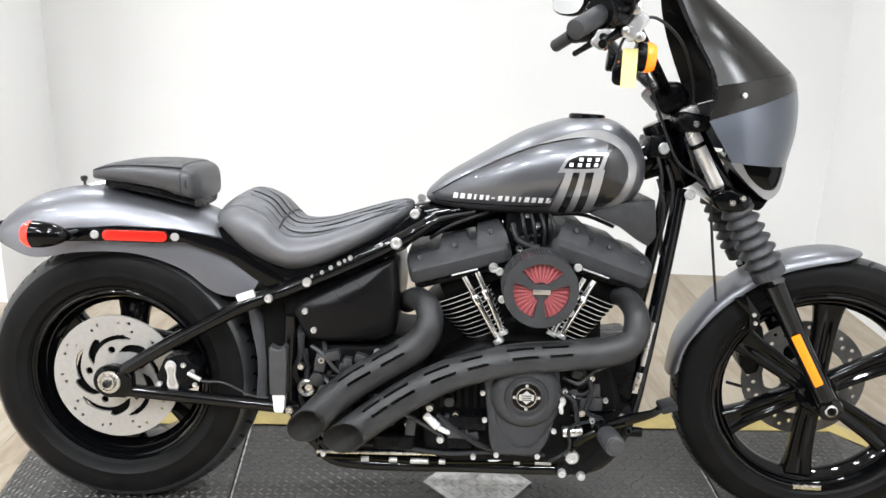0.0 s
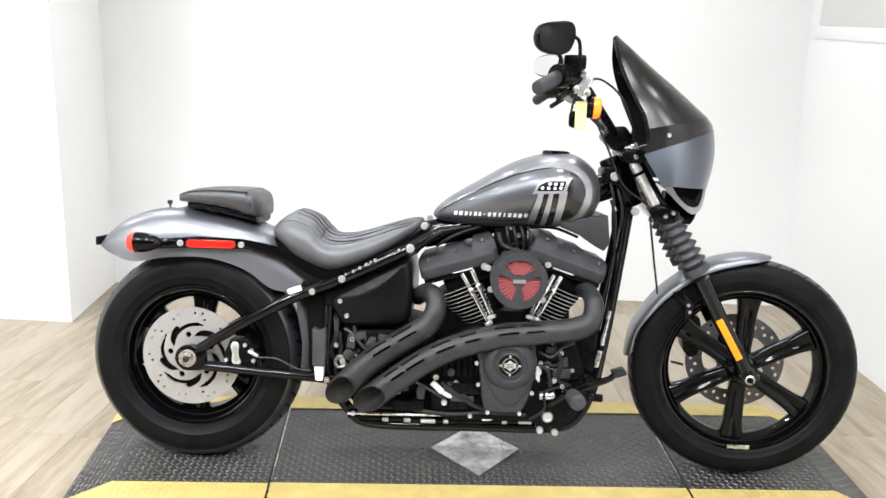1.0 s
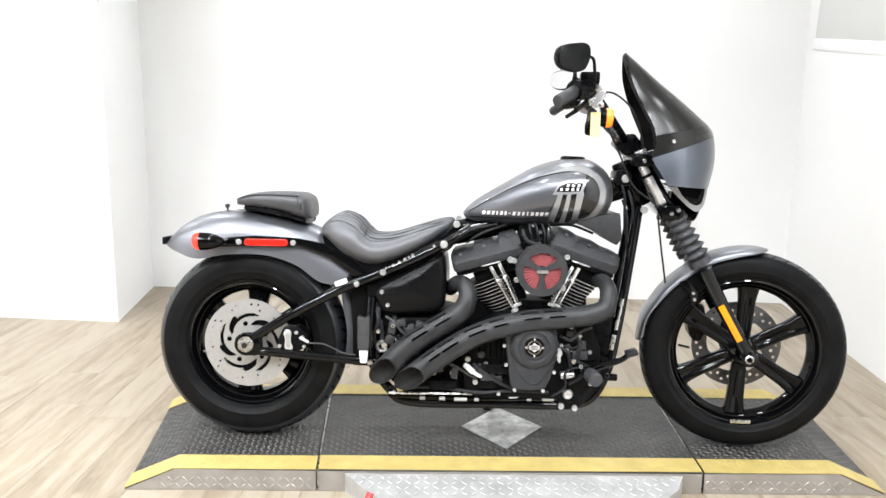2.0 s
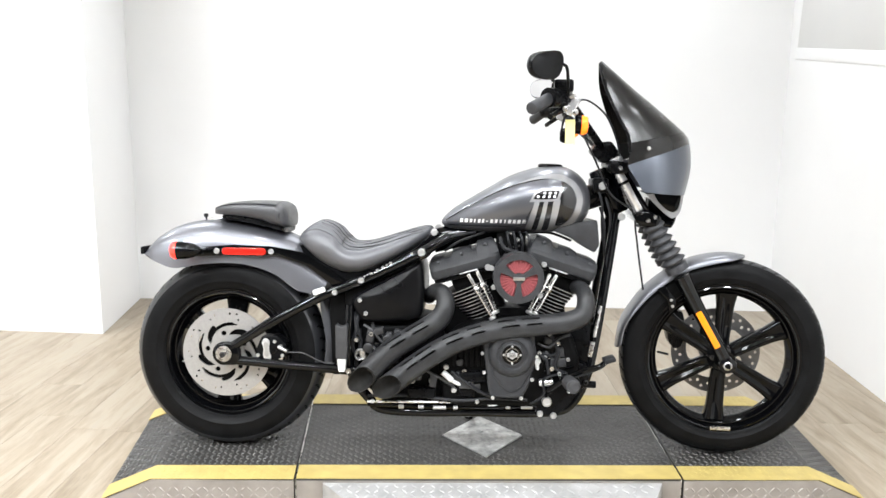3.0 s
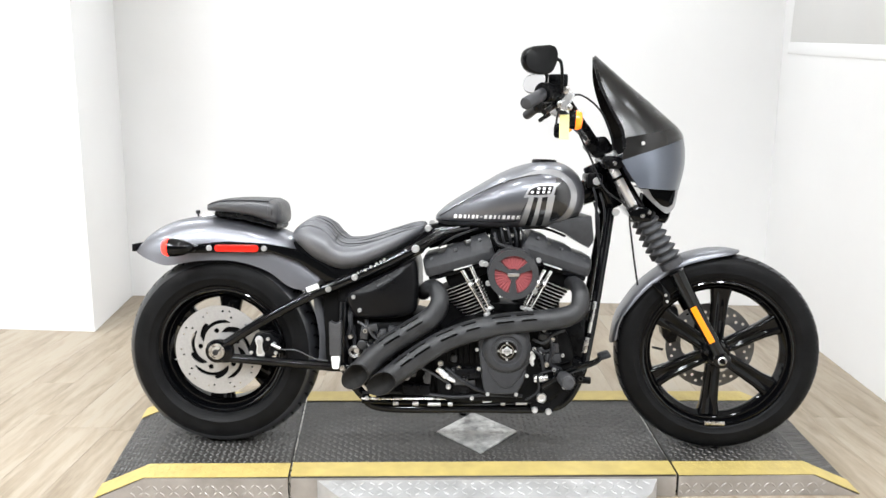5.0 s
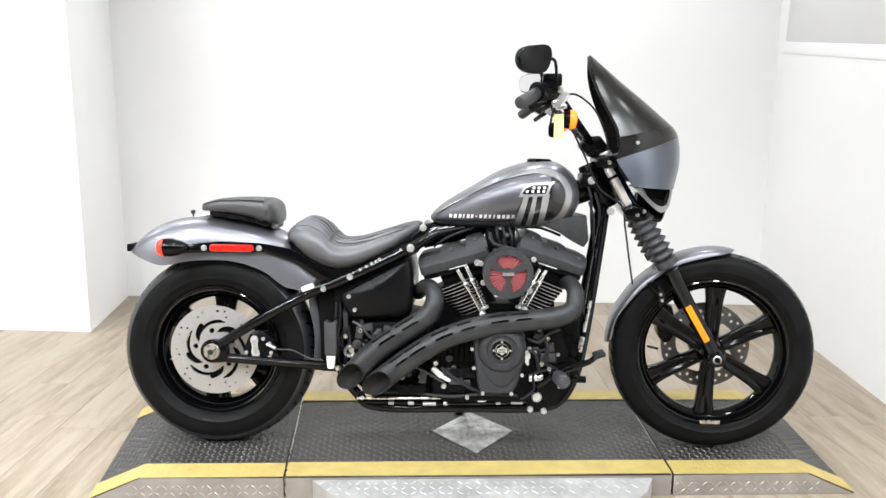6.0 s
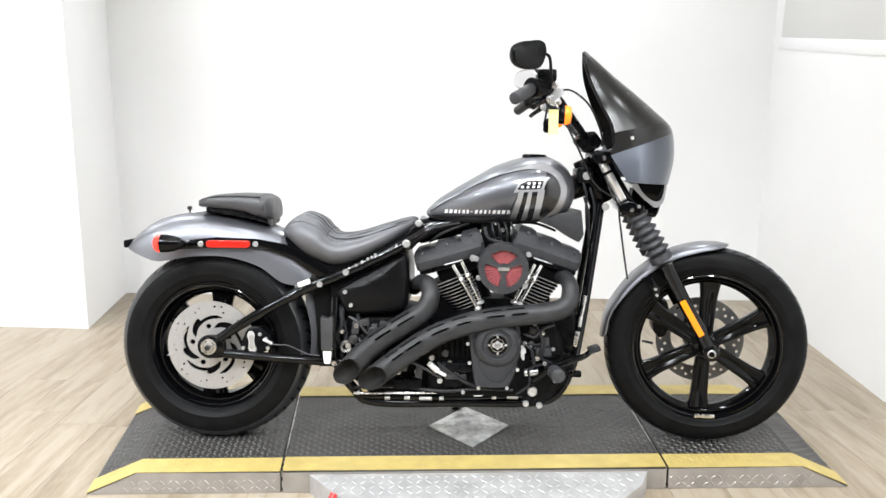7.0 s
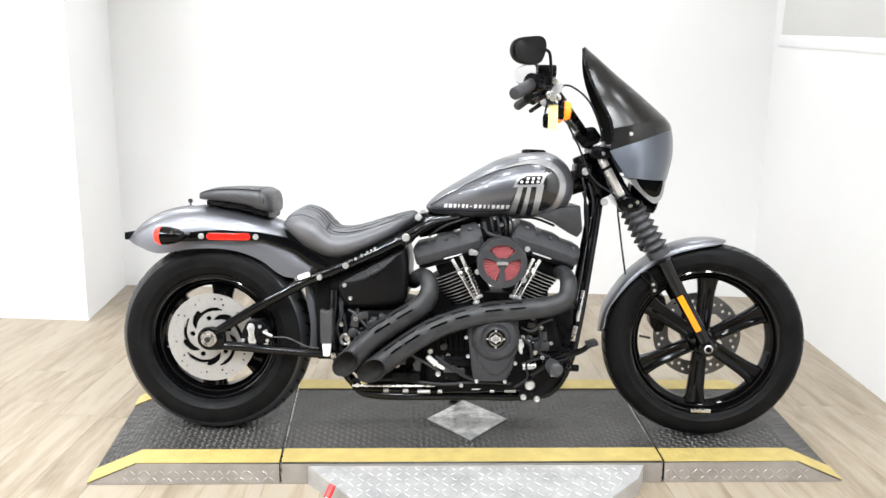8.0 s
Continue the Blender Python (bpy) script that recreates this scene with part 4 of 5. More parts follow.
for k in range(80):
    a = 2 * math.pi * k / 80
    part("filter_rib", box(0.0042, 0.062, 0.007, (0, 0, 0), 0.0008, 1, m=pose(0, 0, 0, 0, math.degrees(a), 0)), BLACK_WRINKLE, air,
         m=Matrix.Translation((0.145 + 0.0752 * math.sin(a), -0.246, 0.612 + 0.0752 * math.cos(a))))


def face_plate(r_out, windows, thick):
    """A round plate with three fan windows."""
    nr, na = 10, 144
    radii = [0.0, 0.012, 0.017, 0.022, 0.035, 0.048, 0.053, 0.058, 0.066, 0.074, r_out]
    bm = bmesh.new()
    vs = {}

    def v(i, k):
        key = (i, k % na) if i else (0, 0)
        if key not in vs:
            a = 2 * math.pi * k / na
            vs[key] = bm.verts.new((radii[i] * math.sin(a), 0, radii[i] * math.cos(a)))
        return vs[key]

    for i in range(nr):
        for k in range(na):
            deg = k / na * 360
            off = min(abs((deg - c + 180) % 360 - 180) for c in windows)
            if 2 <= i <= 6 and off < 47 - 8 * (i == 2) - 3 * (i == 3):
                continue
            if i == 0:
                bm.faces.new((v(0, 0), v(1, k), v(1, k + 1)))
            else:
                bm.faces.new((v(i, k), v(i + 1, k), v(i + 1, k + 1), v(i, k + 1)))
    up = bmesh.ops.extrude_face_region(bm, geom=list(bm.faces))["geom"]
    bmesh.ops.translate(bm, vec=(0, thick, 0), verts=[x for x in up if isinstance(x, bmesh.types.BMVert)])
    return bm


part("face_plate", face_plate(0.0765, (0, 120, 240), 0.010), BLACK_WRINKLE, air, "black face plate with three fan windows", Matrix.Translation((0.145, -0.287, 0.612)))
part("filter_end", lathe([(0.062, 0), (0.062, 0.003), (0.001, 0.003)], (0.145, -0.268, 0.612), (0, -1, 0), 40, caps=True), VOID, air)
for k in range(33):
    a = 2 * math.pi * (k + 0.5) / 33
    part("pleat", box(0.0052, 0.010, 0.042, (0, 0, 0.039), 0.0012, 1), RED_FILTER, air, m=Matrix.Translation((0.145, -0.274, 0.612)) @ pose(0, 0, 0, 0, math.degrees(a), 0))
part("name_bar", box(0.036, 0.003, 0.010, (0.145, -0.289, 0.612), 0.001), STEEL, air, "small bare metal badge")
for x, z in ((0.062, 0.636), (0.228, 0.65), (0.218, 0.55), (0.07, 0.575)):
    bolt(air, (x, -0.215, z), 0.009)
bolt(engine, (0.040, -0.16, 0.632), 0.010, h=0.02)
part("breather_hose", tube([(0.09, -0.15, 0.73), (0.10, -0.17, 0.70), (0.125, -0.2, 0.69), (0.145, -0.21, 0.69)], 0.006, 8), RUBBER_PLAIN, air)
shrink = Matrix.Translation((0.130, 0, 0.612)) @ Matrix.Diagonal((0.96, 1.0, 0.96, 1)) @ Matrix.Translation((-0.145, 0, -0.612))
for ob in [air] + list(air.children):
    ob.data.transform(shrink)
part("intake", tube([(0.145, -0.20, 0.60), (0.135, -0.1, 0.60), (0.125, 0, 0.60)], 0.035, 16), BLACK_SATIN, air)
for k in range(4):
    part("engine_cable", tube([(0.10 + 0.02 * k, -0.10, 0.74), (0.105 + 0.022 * k, -0.12, 0.71), (0.12 + 0.015 * k, -0.10, 0.66)], 0.004, 6, 4), RUBBER_PLAIN, engine)


# exhaust
def pipe(pts, radii, slots, cut, seg=30, n=16):
    """A heat shield tube with pairs of open slots, given by their middles along x, and a slash-cut end."""
    p = smooth_path(pts, n)
    rr = [v[0] for v in smooth_path([(a, 0) for a in radii], n)]
    bm = bmesh.new()
    rows = []
    last = len(p) - 1
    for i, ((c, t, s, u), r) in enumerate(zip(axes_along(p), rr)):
        side = t.cross(Vector((0, 0, 1))).normalized()
        up = side.cross(t).normalized()
        row = []
        for k in range(seg):
            a = 2 * math.pi * k / seg
            q = c + (side * math.cos(a) + up * math.sin(a)) * r
            if i > last - n:
                q += t * cut * ((q - c).y - r * 0.6) * ((i - (last - n)) / n) ** 1.5
            row.append(bm.verts.new(q))
        rows.append(row)
    strips = [round((20 + 34 * d) / 360 * seg) for d in (0, 1)] + [round((160 - 34 * d) / 360 * seg) for d in (0, 1)]
    for i in range(last):
        x = (p[i].x + p[i + 1].x) / 2
        for k in range(seg):
            lag = 0.004 if k in strips[::2] else -0.004
            if k in strips and i > 3 * n and any(abs(x - m - lag) < 0.0245 for m in slots):
                continue
            bm.faces.new((rows[i][k], rows[i][(k + 1) % seg], rows[i + 1][(k + 1) % seg], rows[i + 1][k]))
    return bm


PIPE_A = [(-0.150, -0.05, 0.52), (-0.125, -0.12, 0.548), (-0.100, -0.165, 0.546), (-0.091, -0.188, 0.512), (-0.114, -0.195, 0.467), (-0.190, -0.2, 0.416), (-0.275, -0.2, 0.356), (-0.376, -0.205, 0.252)]
PIPE_B = [(0.318, -0.05, 0.56), (0.332, -0.145, 0.566), (0.339, -0.205, 0.546), (0.331, -0.22, 0.500), (0.288, -0.22, 0.475), (0.194, -0.22, 0.462), (0.077, -0.22, 0.447), (-0.052, -0.22, 0.407), (-0.158, -0.22, 0.345), (-0.296, -0.22, 0.238)]
for pts, radii, slots in ((PIPE_A, [0.024, 0.025, 0.027, 0.0295, 0.033, 0.034, 0.035, 0.036], (-0.165, -0.233)), (PIPE_B, [0.022, 0.024, 0.026, 0.029, 0.032, 0.032, 0.033, 0.034, 0.035, 0.036], (0.177, 0.107, 0.012, -0.058, -0.138, -0.198))):
    shield = solid(part("exhaust_pipe", pipe(pts, radii, slots, 1.55), [BLACK_PIPE, PIPE_SHADE], MC, "matte black exhaust pipe with slotted heat shield"), 0.003)
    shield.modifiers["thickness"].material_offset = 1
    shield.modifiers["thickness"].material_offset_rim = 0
    part("inner_pipe", tube(pts[:-2], 0.021, 16, 8), PIPE_SHADE, shield)

# controls low on the near side
for x, z in ((-0.196, 0.257), (-0.136, 0.259), (-0.087, 0.313), (-0.062, 0.239), (-0.207, 0.423)):
    bolt(engine, (x, -0.158 if x > -0.12 else -0.125, z), 0.009, h=0.012)
part("oil_fitting", lathe([(0.020, 0), (0.020, 0.024), (0.0165, 0.028), (0.010, 0.026), (0.009, 0.006), (0.001, 0.006)], (-0.361, -0.132, 0.344), (0, -1, 0), 20, caps=True), STEEL, engine)
for x, z, r in ((-0.352, 0.352, 0.010), (-0.325, 0.415, 0.008), (-0.235, 0.305, 0.008), (-0.205, 0.335, 0.006), (-0.160, 0.300, 0.009), (-0.03, 0.30, 0.008), (-0.015, 0.262, 0.010), (0.235, 0.425, 0.007), (0.262, 0.395, 0.008), (0.295, 0.345, 0.006), (0.245, 0.315, 0.009)):
    bolt(engine, (x, -0.165, z), r, h=0.008, mat=STEEL if r > 0.0075 else DISC)
for x, z, sx, sz in ((-0.255, 0.345, 0.03, 0.05), (-0.215, 0.30, 0.05, 0.03), (-0.03, 0.285, 0.05, 0.028), (0.265, 0.335, 0.05, 0.03)):
    part("bracket", box(sx, 0.02, sz, (x, -0.158, z), 0.005), BLACK_WRINKLE, engine)
part("speed_sensor", rod((-0.098, -0.165, 0.297), (-0.067, -0.175, 0.272), 0.0095, 14, 0.003), ALU, engine)
part("oil_line", tube([(-0.07, -0.17, 0.30), (-0.02, -0.18, 0.265), (0.03, -0.18, 0.235), (0.09, -0.17, 0.215)], 0.006, 8), RUBBER_PLAIN, engine)
part("sensor_plug", box(0.046, 0.03, 0.026, (-0.023, -0.158, 0.258), 0.006, 3), PEG_RUBBER, engine)
part("sensor_lead", tube([(-0.067, -0.175, 0.272), (-0.05, -0.172, 0.262), (-0.04, -0.165, 0.258)], 0.006, 10), ALU, engine)
part("oil_filter_mount", box(0.09, 0.1, 0.035, (0.0, -0.13, 0.285), 0.012), BLACK_SATIN, engine)
# added ribs, blackened so that they merge into the dark case
for k in range(6):
    part("case_rib", box(0.012, 0.03, 0.11, (-0.06 + 0.018 * k, -0.150, 0.37), 0.004), VOID, engine)
brake_rod = part("brake_linkage", tube([(-0.34, -0.135, 0.178), (-0.1, -0.135, 0.174), (0.12, -0.135, 0.180), (0.24, -0.14, 0.190)], 0.0065, 8), BLACK_GLOSS, MC, "black brake rod along the frame")
part("control_rod", tube([(-0.34, -0.142, 0.190), (-0.15, -0.142, 0.193), (0.05, -0.142, 0.197)], 0.0045, 8), STEEL, brake_rod, "bare steel rod")
for x0, x1, z in ((-0.177, -0.158, 0.175), (-0.129, -0.087, 0.174), (-0.064, -0.049, 0.175), (0.104, 0.119, 0.180), (0.152, 0.189, 0.182), (0.148, 0.172, 0.199), (-0.240, -0.222, 0.175)):
    part("rod_ferrule", rod((x0, -0.140, z), (x1, -0.140, z), 0.0065, 10, 0.002), DISC, brake_rod)
part("rod_clamp", prism([(0.046, 0.184), (0.046, 0.206), (0.074, 0.203), (0.086, 0.198), (0.078, 0.189), (0.068, 0.185)], -0.152, -0.13, 0.003), BRIGHT, brake_rod)
peg_bracket = part("forward_control", prism([(0.20, 0.155), (0.20, 0.195), (0.225, 0.235), (0.285, 0.295), (0.315, 0.30), (0.337, 0.275), (0.336, 0.234), (0.302, 0.190), (0.268, 0.16)], -0.15, -0.12, 0.006), BLACK_SATIN, MC, "black forward control bracket")
for x, z, r in ((0.232, 0.205, 0.017), (0.212, 0.165, 0.010), (0.255, 0.160, 0.010)):
    bolt(peg_bracket, (x, -0.15, z), r, h=0.012)
foot_peg = part("foot_peg", tube([(0.283, -0.16, 0.286), (0.288, -0.185, 0.286), (0.293, -0.215, 0.2855)], [0.015, 0.016, 0.017], 16), BLACK_SATIN, MC, "short foot peg with a rubber end")
part("peg_rubber", tube([(0.2925, -0.212, 0.2855), (0.293, -0.214, 0.2855), (0.300, -0.255, 0.284), (0.302, -0.265, 0.284), (0.302, -0.268, 0.284)], [0.018, 0.0215, 0.0225, 0.021, 0.015], 20), PEG_RUBBER, foot_peg, "grey ribbed rubber sleeve")
part("peg_mount", rod((0.285, -0.12, 0.288), (0.284, -0.175, 0.285), 0.016, 14, 0.004), STEEL, foot_peg)
part("peg_stop", rod((0.325, -0.120, 0.258), (0.391, -0.120, 0.254), 0.0115, 14, 0.003), BLACK_SATIN, peg_bracket)
part("clevis", bulge([(0.193, 0.318), (0.191, 0.338), (0.197, 0.348), (0.208, 0.346), (0.210, 0.334), (0.205, 0.326), (0.206, 0.312), (0.200, 0.308)], -0.150, -0.168, 0.003, 0.001), ALU, peg_bracket, "bare metal clevis")
part("clevis_ring", lathe([(0.0085, 0), (0.0085, 0.006), (0.0055, 0.007), (0.005, 0.001), (0.001, 0.001)], (0.240, -0.155, 0.340), (0, -1, 0), 18, caps=True), STEEL, peg_bracket)
part("link_rod", tube([(0.222, -0.16, 0.308), (0.262, -0.16, 0.310), (0.317, -0.16, 0.324)], 0.0042, 8), BLACK_GLOSS, peg_bracket)
part("switch_lead", tube([(0.273, -0.15, 0.395), (0.284, -0.15, 0.360), (0.284, -0.15, 0.330), (0.290, -0.15, 0.305)], 0.0026, 6), DARK_STEEL, peg_bracket)
pedal = part("brake_pedal", tube([(0.23, -0.17, 0.245), (0.292, -0.18, 0.288), (0.343, -0.19, 0.313), (0.388, -0.20, 0.332), (0.405, -0.21, 0.350)], [0.009, 0.010, 0.012, 0.009, 0.008], 10), BLACK_GLOSS, MC, "black brake pedal")
part("pedal_pad", box(0.036, 0.05, 0.016, (0.413, -0.220, 0.360), 0.006, m=pose(0, 0, 0, 0, -18, 0)), RUBBER_PLAIN, pedal)
part("pedal_arm", tube([(0.225, -0.16, 0.225), (0.285, -0.165, 0.278), (0.34, -0.175, 0.305), (0.385, -0.19, 0.328)], 0.008, 8), BLACK_SATIN, pedal)
part("master_cylinder", rod((0.205, -0.165, 0.268), (0.25, -0.165, 0.272), 0.013, 16, 0.004), STEEL, MC)
part("control_cable", tube([(0.205, -0.17, 0.365), (0.25, -0.17, 0.36), (0.275, -0.15, 0.40), (0.28, -0.13, 0.46)], 0.004, 6), RUBBER_PLAIN, MC)
part("control_cable", tube([(0.18, -0.17, 0.20), (0.22, -0.18, 0.235), (0.22, -0.18, 0.285), (0.28, -0.17, 0.30)], 0.004, 6), RUBBER_PLAIN, MC)
part("heat_exchanger", prism([(0.30, 0.32), (0.30, 0.44), (0.375, 0.45), (0.37, 0.32)], -0.10, 0.10, 0.01), BLACK_SATIN, engine)
part("frame_lug", prism([(0.300, 0.235), (0.300, 0.300), (0.335, 0.325), (0.362, 0.318), (0.368, 0.262), (0.345, 0.236)], -0.125, -0.085, 0.006), BLACK_SATIN, MC)
for x, z, r in ((0.340, 0.292, 0.010), (0.358, 0.262, 0.008)):
    part("lug_bush", lathe([(r, 0), (r, 0.010), (r * 0.7, 0.012), (r * 0.5, 0.004), (0.0005, 0.004)], (x, -0.124, z), (0, -1, 0), 16, caps=True), DARK_STEEL, MC)
side_stand = part("side_stand", tube([(0.10, 0.13, 0.17), (0.03, 0.20, 0.09), (-0.02, 0.25, 0.018)], 0.012, 10), BLACK_GLOSS, MC)

part("tube_clip", tube([(0.404, -0.095, 0.505), (0.394, -0.098, 0.455), (0.385, -0.101, 0.405)], 0.0065, 8), STEEL, MC, "bare metal strip on the frame tube")
part("tube_clip", box(0.014, 0.006, 0.05, (0.376, -0.104, 0.365), 0.002, m=pose(0, 0, 0, 0, 11, 0)), STEEL, MC)
part("tube_clip", box(0.012, 0.006, 0.035, (0.354, -0.112, 0.252), 0.002, m=pose(0, 0, 0, 0, 13, 0)), DARK_STEEL, MC)

for pts in ([(-0.12, -0.05, 0.70), (-0.07, -0.07, 0.722), (0.0, -0.06, 0.735)], [(-0.10, -0.06, 0.672), (-0.05, -0.06, 0.705), (0.03, -0.05, 0.735)], [(0.165, -0.06, 0.735), (0.24, -0.05, 0.735), (0.31, -0.05, 0.71)]):
    part("vent_line", tube(pts, 0.0042, 8), RUBBER_PLAIN, engine)

# fork
GAITER = material("matte_gaiter_rubber", (0.030, 0.0305, 0.034), 0.5, vary=0.2, scale=60, spec=0.4)
for side in (-1, 1):
    y = side * 0.105
    leg = part("fork_leg", tube([(0.815, y, 0.3315), (0.74, y, 0.465), (0.66, y, 0.612)], [0.022, 0.021, 0.026], 18), GLOSS_LIP, MC, "gloss black lower fork leg", STEER)
    part("axle_clamp", rod((0.813, side * 0.082, 0.3315), (0.813, side * 0.127, 0.3315), 0.027, 24, 0.006), GLOSS_LIP, leg, m=STEER)
    part("axle_bolt", lathe([(0.0135, 0), (0.0135, 0.005), (0.0105, 0.007), (0.008, 0.001), (0.001, 0.001)], (0.811, side * 0.126, 0.3315), (0, side, 0), 24, caps=True), STEEL, leg, m=STEER)
    # solid dark disc paints the shade of the bolt's bore
    part("axle_hole", rod((0.811, side * 0.129, 0.3315), (0.811, side * 0.1335, 0.3315), 0.0078, 16), VOID, leg, m=STEER)
    a, b = vec(0.650, y, 0.628), vec(0.560, y, 0.780)
    prof, n = [], 6
    length = (b - a).length
    prof += [(0.036, 0), (0.036, length * 0.12)]
    for k in range(n):
        h = length * (0.14 + 0.84 * k / n)
        prof += [(0.025, h), (0.041 - 0.001 * k, h + length * 0.06), (0.041 - 0.001 * k, h + length * 0.075)]
    prof += [(0.025, length)]
    part("gaiter", lathe(prof, a, b - a, 28, caps=True), GAITER, leg, "ribbed black rubber fork gaiter", STEER, angle=1.0)
    part("fork_tube", rod(b + (b - a) * -0.05, (0.452, y, 0.955), 0.0165, 24), BLACK_GLOSS, leg, m=STEER)
    part("tube_band", rod((0.4765, y, 0.9020), (0.4715, y, 0.9105), 0.0205, 24, 0.002), BLACK_GLOSS, leg, m=STEER)
    part("tube_cover", rod((0.524, y, 0.818), (0.452, y, 0.946), 0.0185, 24, 0.003), FORK_ALLOY, leg, "polished fork tube cover", STEER)
    part("reflector", box(0.020, 0.006, 0.130, (0, 0, 0), 0.0028, m=pose(0, 0, 0, 0, -30, 0)), AMBER, leg, "amber fork reflector", STEER @ Matrix.Translation((0.7455, side * 0.129, 0.446)))
    part("fender_bracket", prism([(0.592, 0.562), (0.618, 0.572), (0.655, 0.530), (0.648, 0.492), (0.632, 0.488), (0.628, 0.525)], min(side * 0.064, side * 0.075), max(side * 0.064, side * 0.075), 0.003), BLACK_GLOSS, leg, m=STEER)
    for x, z in ((0.638, 0.528), (0.643, 0.508)):
        bolt(leg, (x, side * 0.074, z), 0.005, (0, side, 0), m=STEER)
clamp = part("lower_clamp", prism([(0.50, 0.80), (0.535, 0.825), (0.59, 0.80), (0.575, 0.765), (0.52, 0.77)], -0.14, 0.14, 0.012, 3), BLACK_GLOSS, MC, "", STEER)
part("upper_clamp", prism([(0.415, 0.955), (0.43, 0.975), (0.49, 0.965), (0.485, 0.935), (0.43, 0.93)], -0.14, 0.14, 0.01, 3), BLACK_SATIN, MC, "", STEER)
part("clamp_cap", rod((0.452, -0.105, 0.965), (0.444, -0.105, 0.983), 0.02, 16, 0.004), FORK_ALLOY, clamp, m=STEER)
for x, y, z in ((0.545, -0.142, 0.79), (0.565, -0.142, 0.80), (0.455, -0.142, 0.95)):
    bolt(clamp, (x, y, z), 0.007, m=STEER, mat=STEEL)
caliper_f = part("front_caliper", prism([(0.655, 0.36), (0.645, 0.42), (0.665, 0.47), (0.70, 0.465), (0.715, 0.40), (0.70, 0.345), (0.675, 0.335)], 0.04, 0.12, 0.01), BLACK_SATIN, MC, "black front brake caliper", STEER)
part("brake_line", tube([(0.67, 0.10, 0.46), (0.655, 0.1, 0.60), (0.575, 0.09, 0.75), (0.50, 0.05, 0.84)], 0.003, 8), RUBBER_PLAIN, caliper_f, m=STEER)

# fairing and headlamp
BROW = material("dark_charcoal_paint", (0.017, 0.0163, 0.016), 0.16, 0.2, 0.0, vary=0.06, scale=900, detail=1, spec=0.4)
FAIRING_PAINT = material("blue_grey_metallic_paint", (0.085, 0.094, 0.114), 0.30, 0.75, 0.3, vary=0.06, scale=900, detail=1)
fairing = solid(part("fairing", shell([(0.681, 1.030, 0.471, 0.960, 0.189), (0.687, 0.992, 0.484, 0.936, 0.194), (0.686, 0.935, 0.502, 0.909, 0.199), (0.671, 0.866, 0.520, 0.880, 0.204)], across=32, power=0.72),
                     FAIRING_PAINT, MC, "dark blue-grey metallic quarter fairing", STEER), 0.004)
solid(part("windscreen", shell([(0.398, 1.290, 0.392, 1.280, 0.028), (0.449, 1.245, 0.398, 1.228, 0.085), (0.502, 1.198, 0.412, 1.178, 0.12), (0.575, 1.138, 0.440, 1.112, 0.158), (0.662, 1.062, 0.481, 1.028, 0.188)], across=32, power=0.76),
           SMOKE, fairing, "dark smoked windscreen", STEER), 0.004)
solid(part("fairing_brow", shell([(0.662, 1.0615, 0.481, 1.0275, 0.189), (0.675, 1.046, 0.477, 0.995, 0.191), (0.681, 1.031, 0.471, 0.961, 0.1905)], across=32, power=0.73),
           BROW, fairing, "dark grey fairing brow", STEER), 0.005)
part("edge_trim", tube([(0.392, -0.03, 1.278), (0.398, -0.086, 1.228), (0.412, -0.121, 1.178), (0.440, -0.159, 1.112), (0.470, -0.184, 1.050), (0.477, -0.192, 0.998)], 0.005, 8), BLACK_SATIN, fairing, m=STEER)
bolt(fairing, (0.531, -0.193, 1.011), 0.006, (0.25, -1, 0.1), m=STEER, h=0.005, mat=STEEL)
headlamp = part("headlamp", lathe([(0.05, 0), (0.075, 0.015), (0.085, 0.05), (0.088, 0.085), (0.082, 0.09)], (0.555, 0, 0.845), (1, 0, -0.05), 32, caps=True), BLACK_GLOSS, MC, "black headlamp under the fairing", STEER)
rim_out = smooth_path([(0.541, 0.870), (0.552, 0.855), (0.566, 0.840), (0.591, 0.816), (0.622, 0.795), (0.643, 0.812), (0.650, 0.842), (0.653, 0.870)], 4)
rim_in = smooth_path([(0.646, 0.870), (0.644, 0.845), (0.636, 0.819), (0.620, 0.815), (0.603, 0.822), (0.580, 0.843), (0.571, 0.857), (0.563, 0.870)], 4)
part("lamp_surround", prism([tuple(p) for p in rim_out] + [tuple(p) for p in rim_in], -0.116, 0.116, 0.0), SILVER, headlamp, "silver grey painted lamp surround", STEER)
part("lamp_opening", prism([(0.560, 0.872), (0.655, 0.872), (0.640, 0.824), (0.622, 0.808), (0.585, 0.83)], -0.110, 0.110, 0.004), BLACK_GLOSS, headlamp, m=STEER)

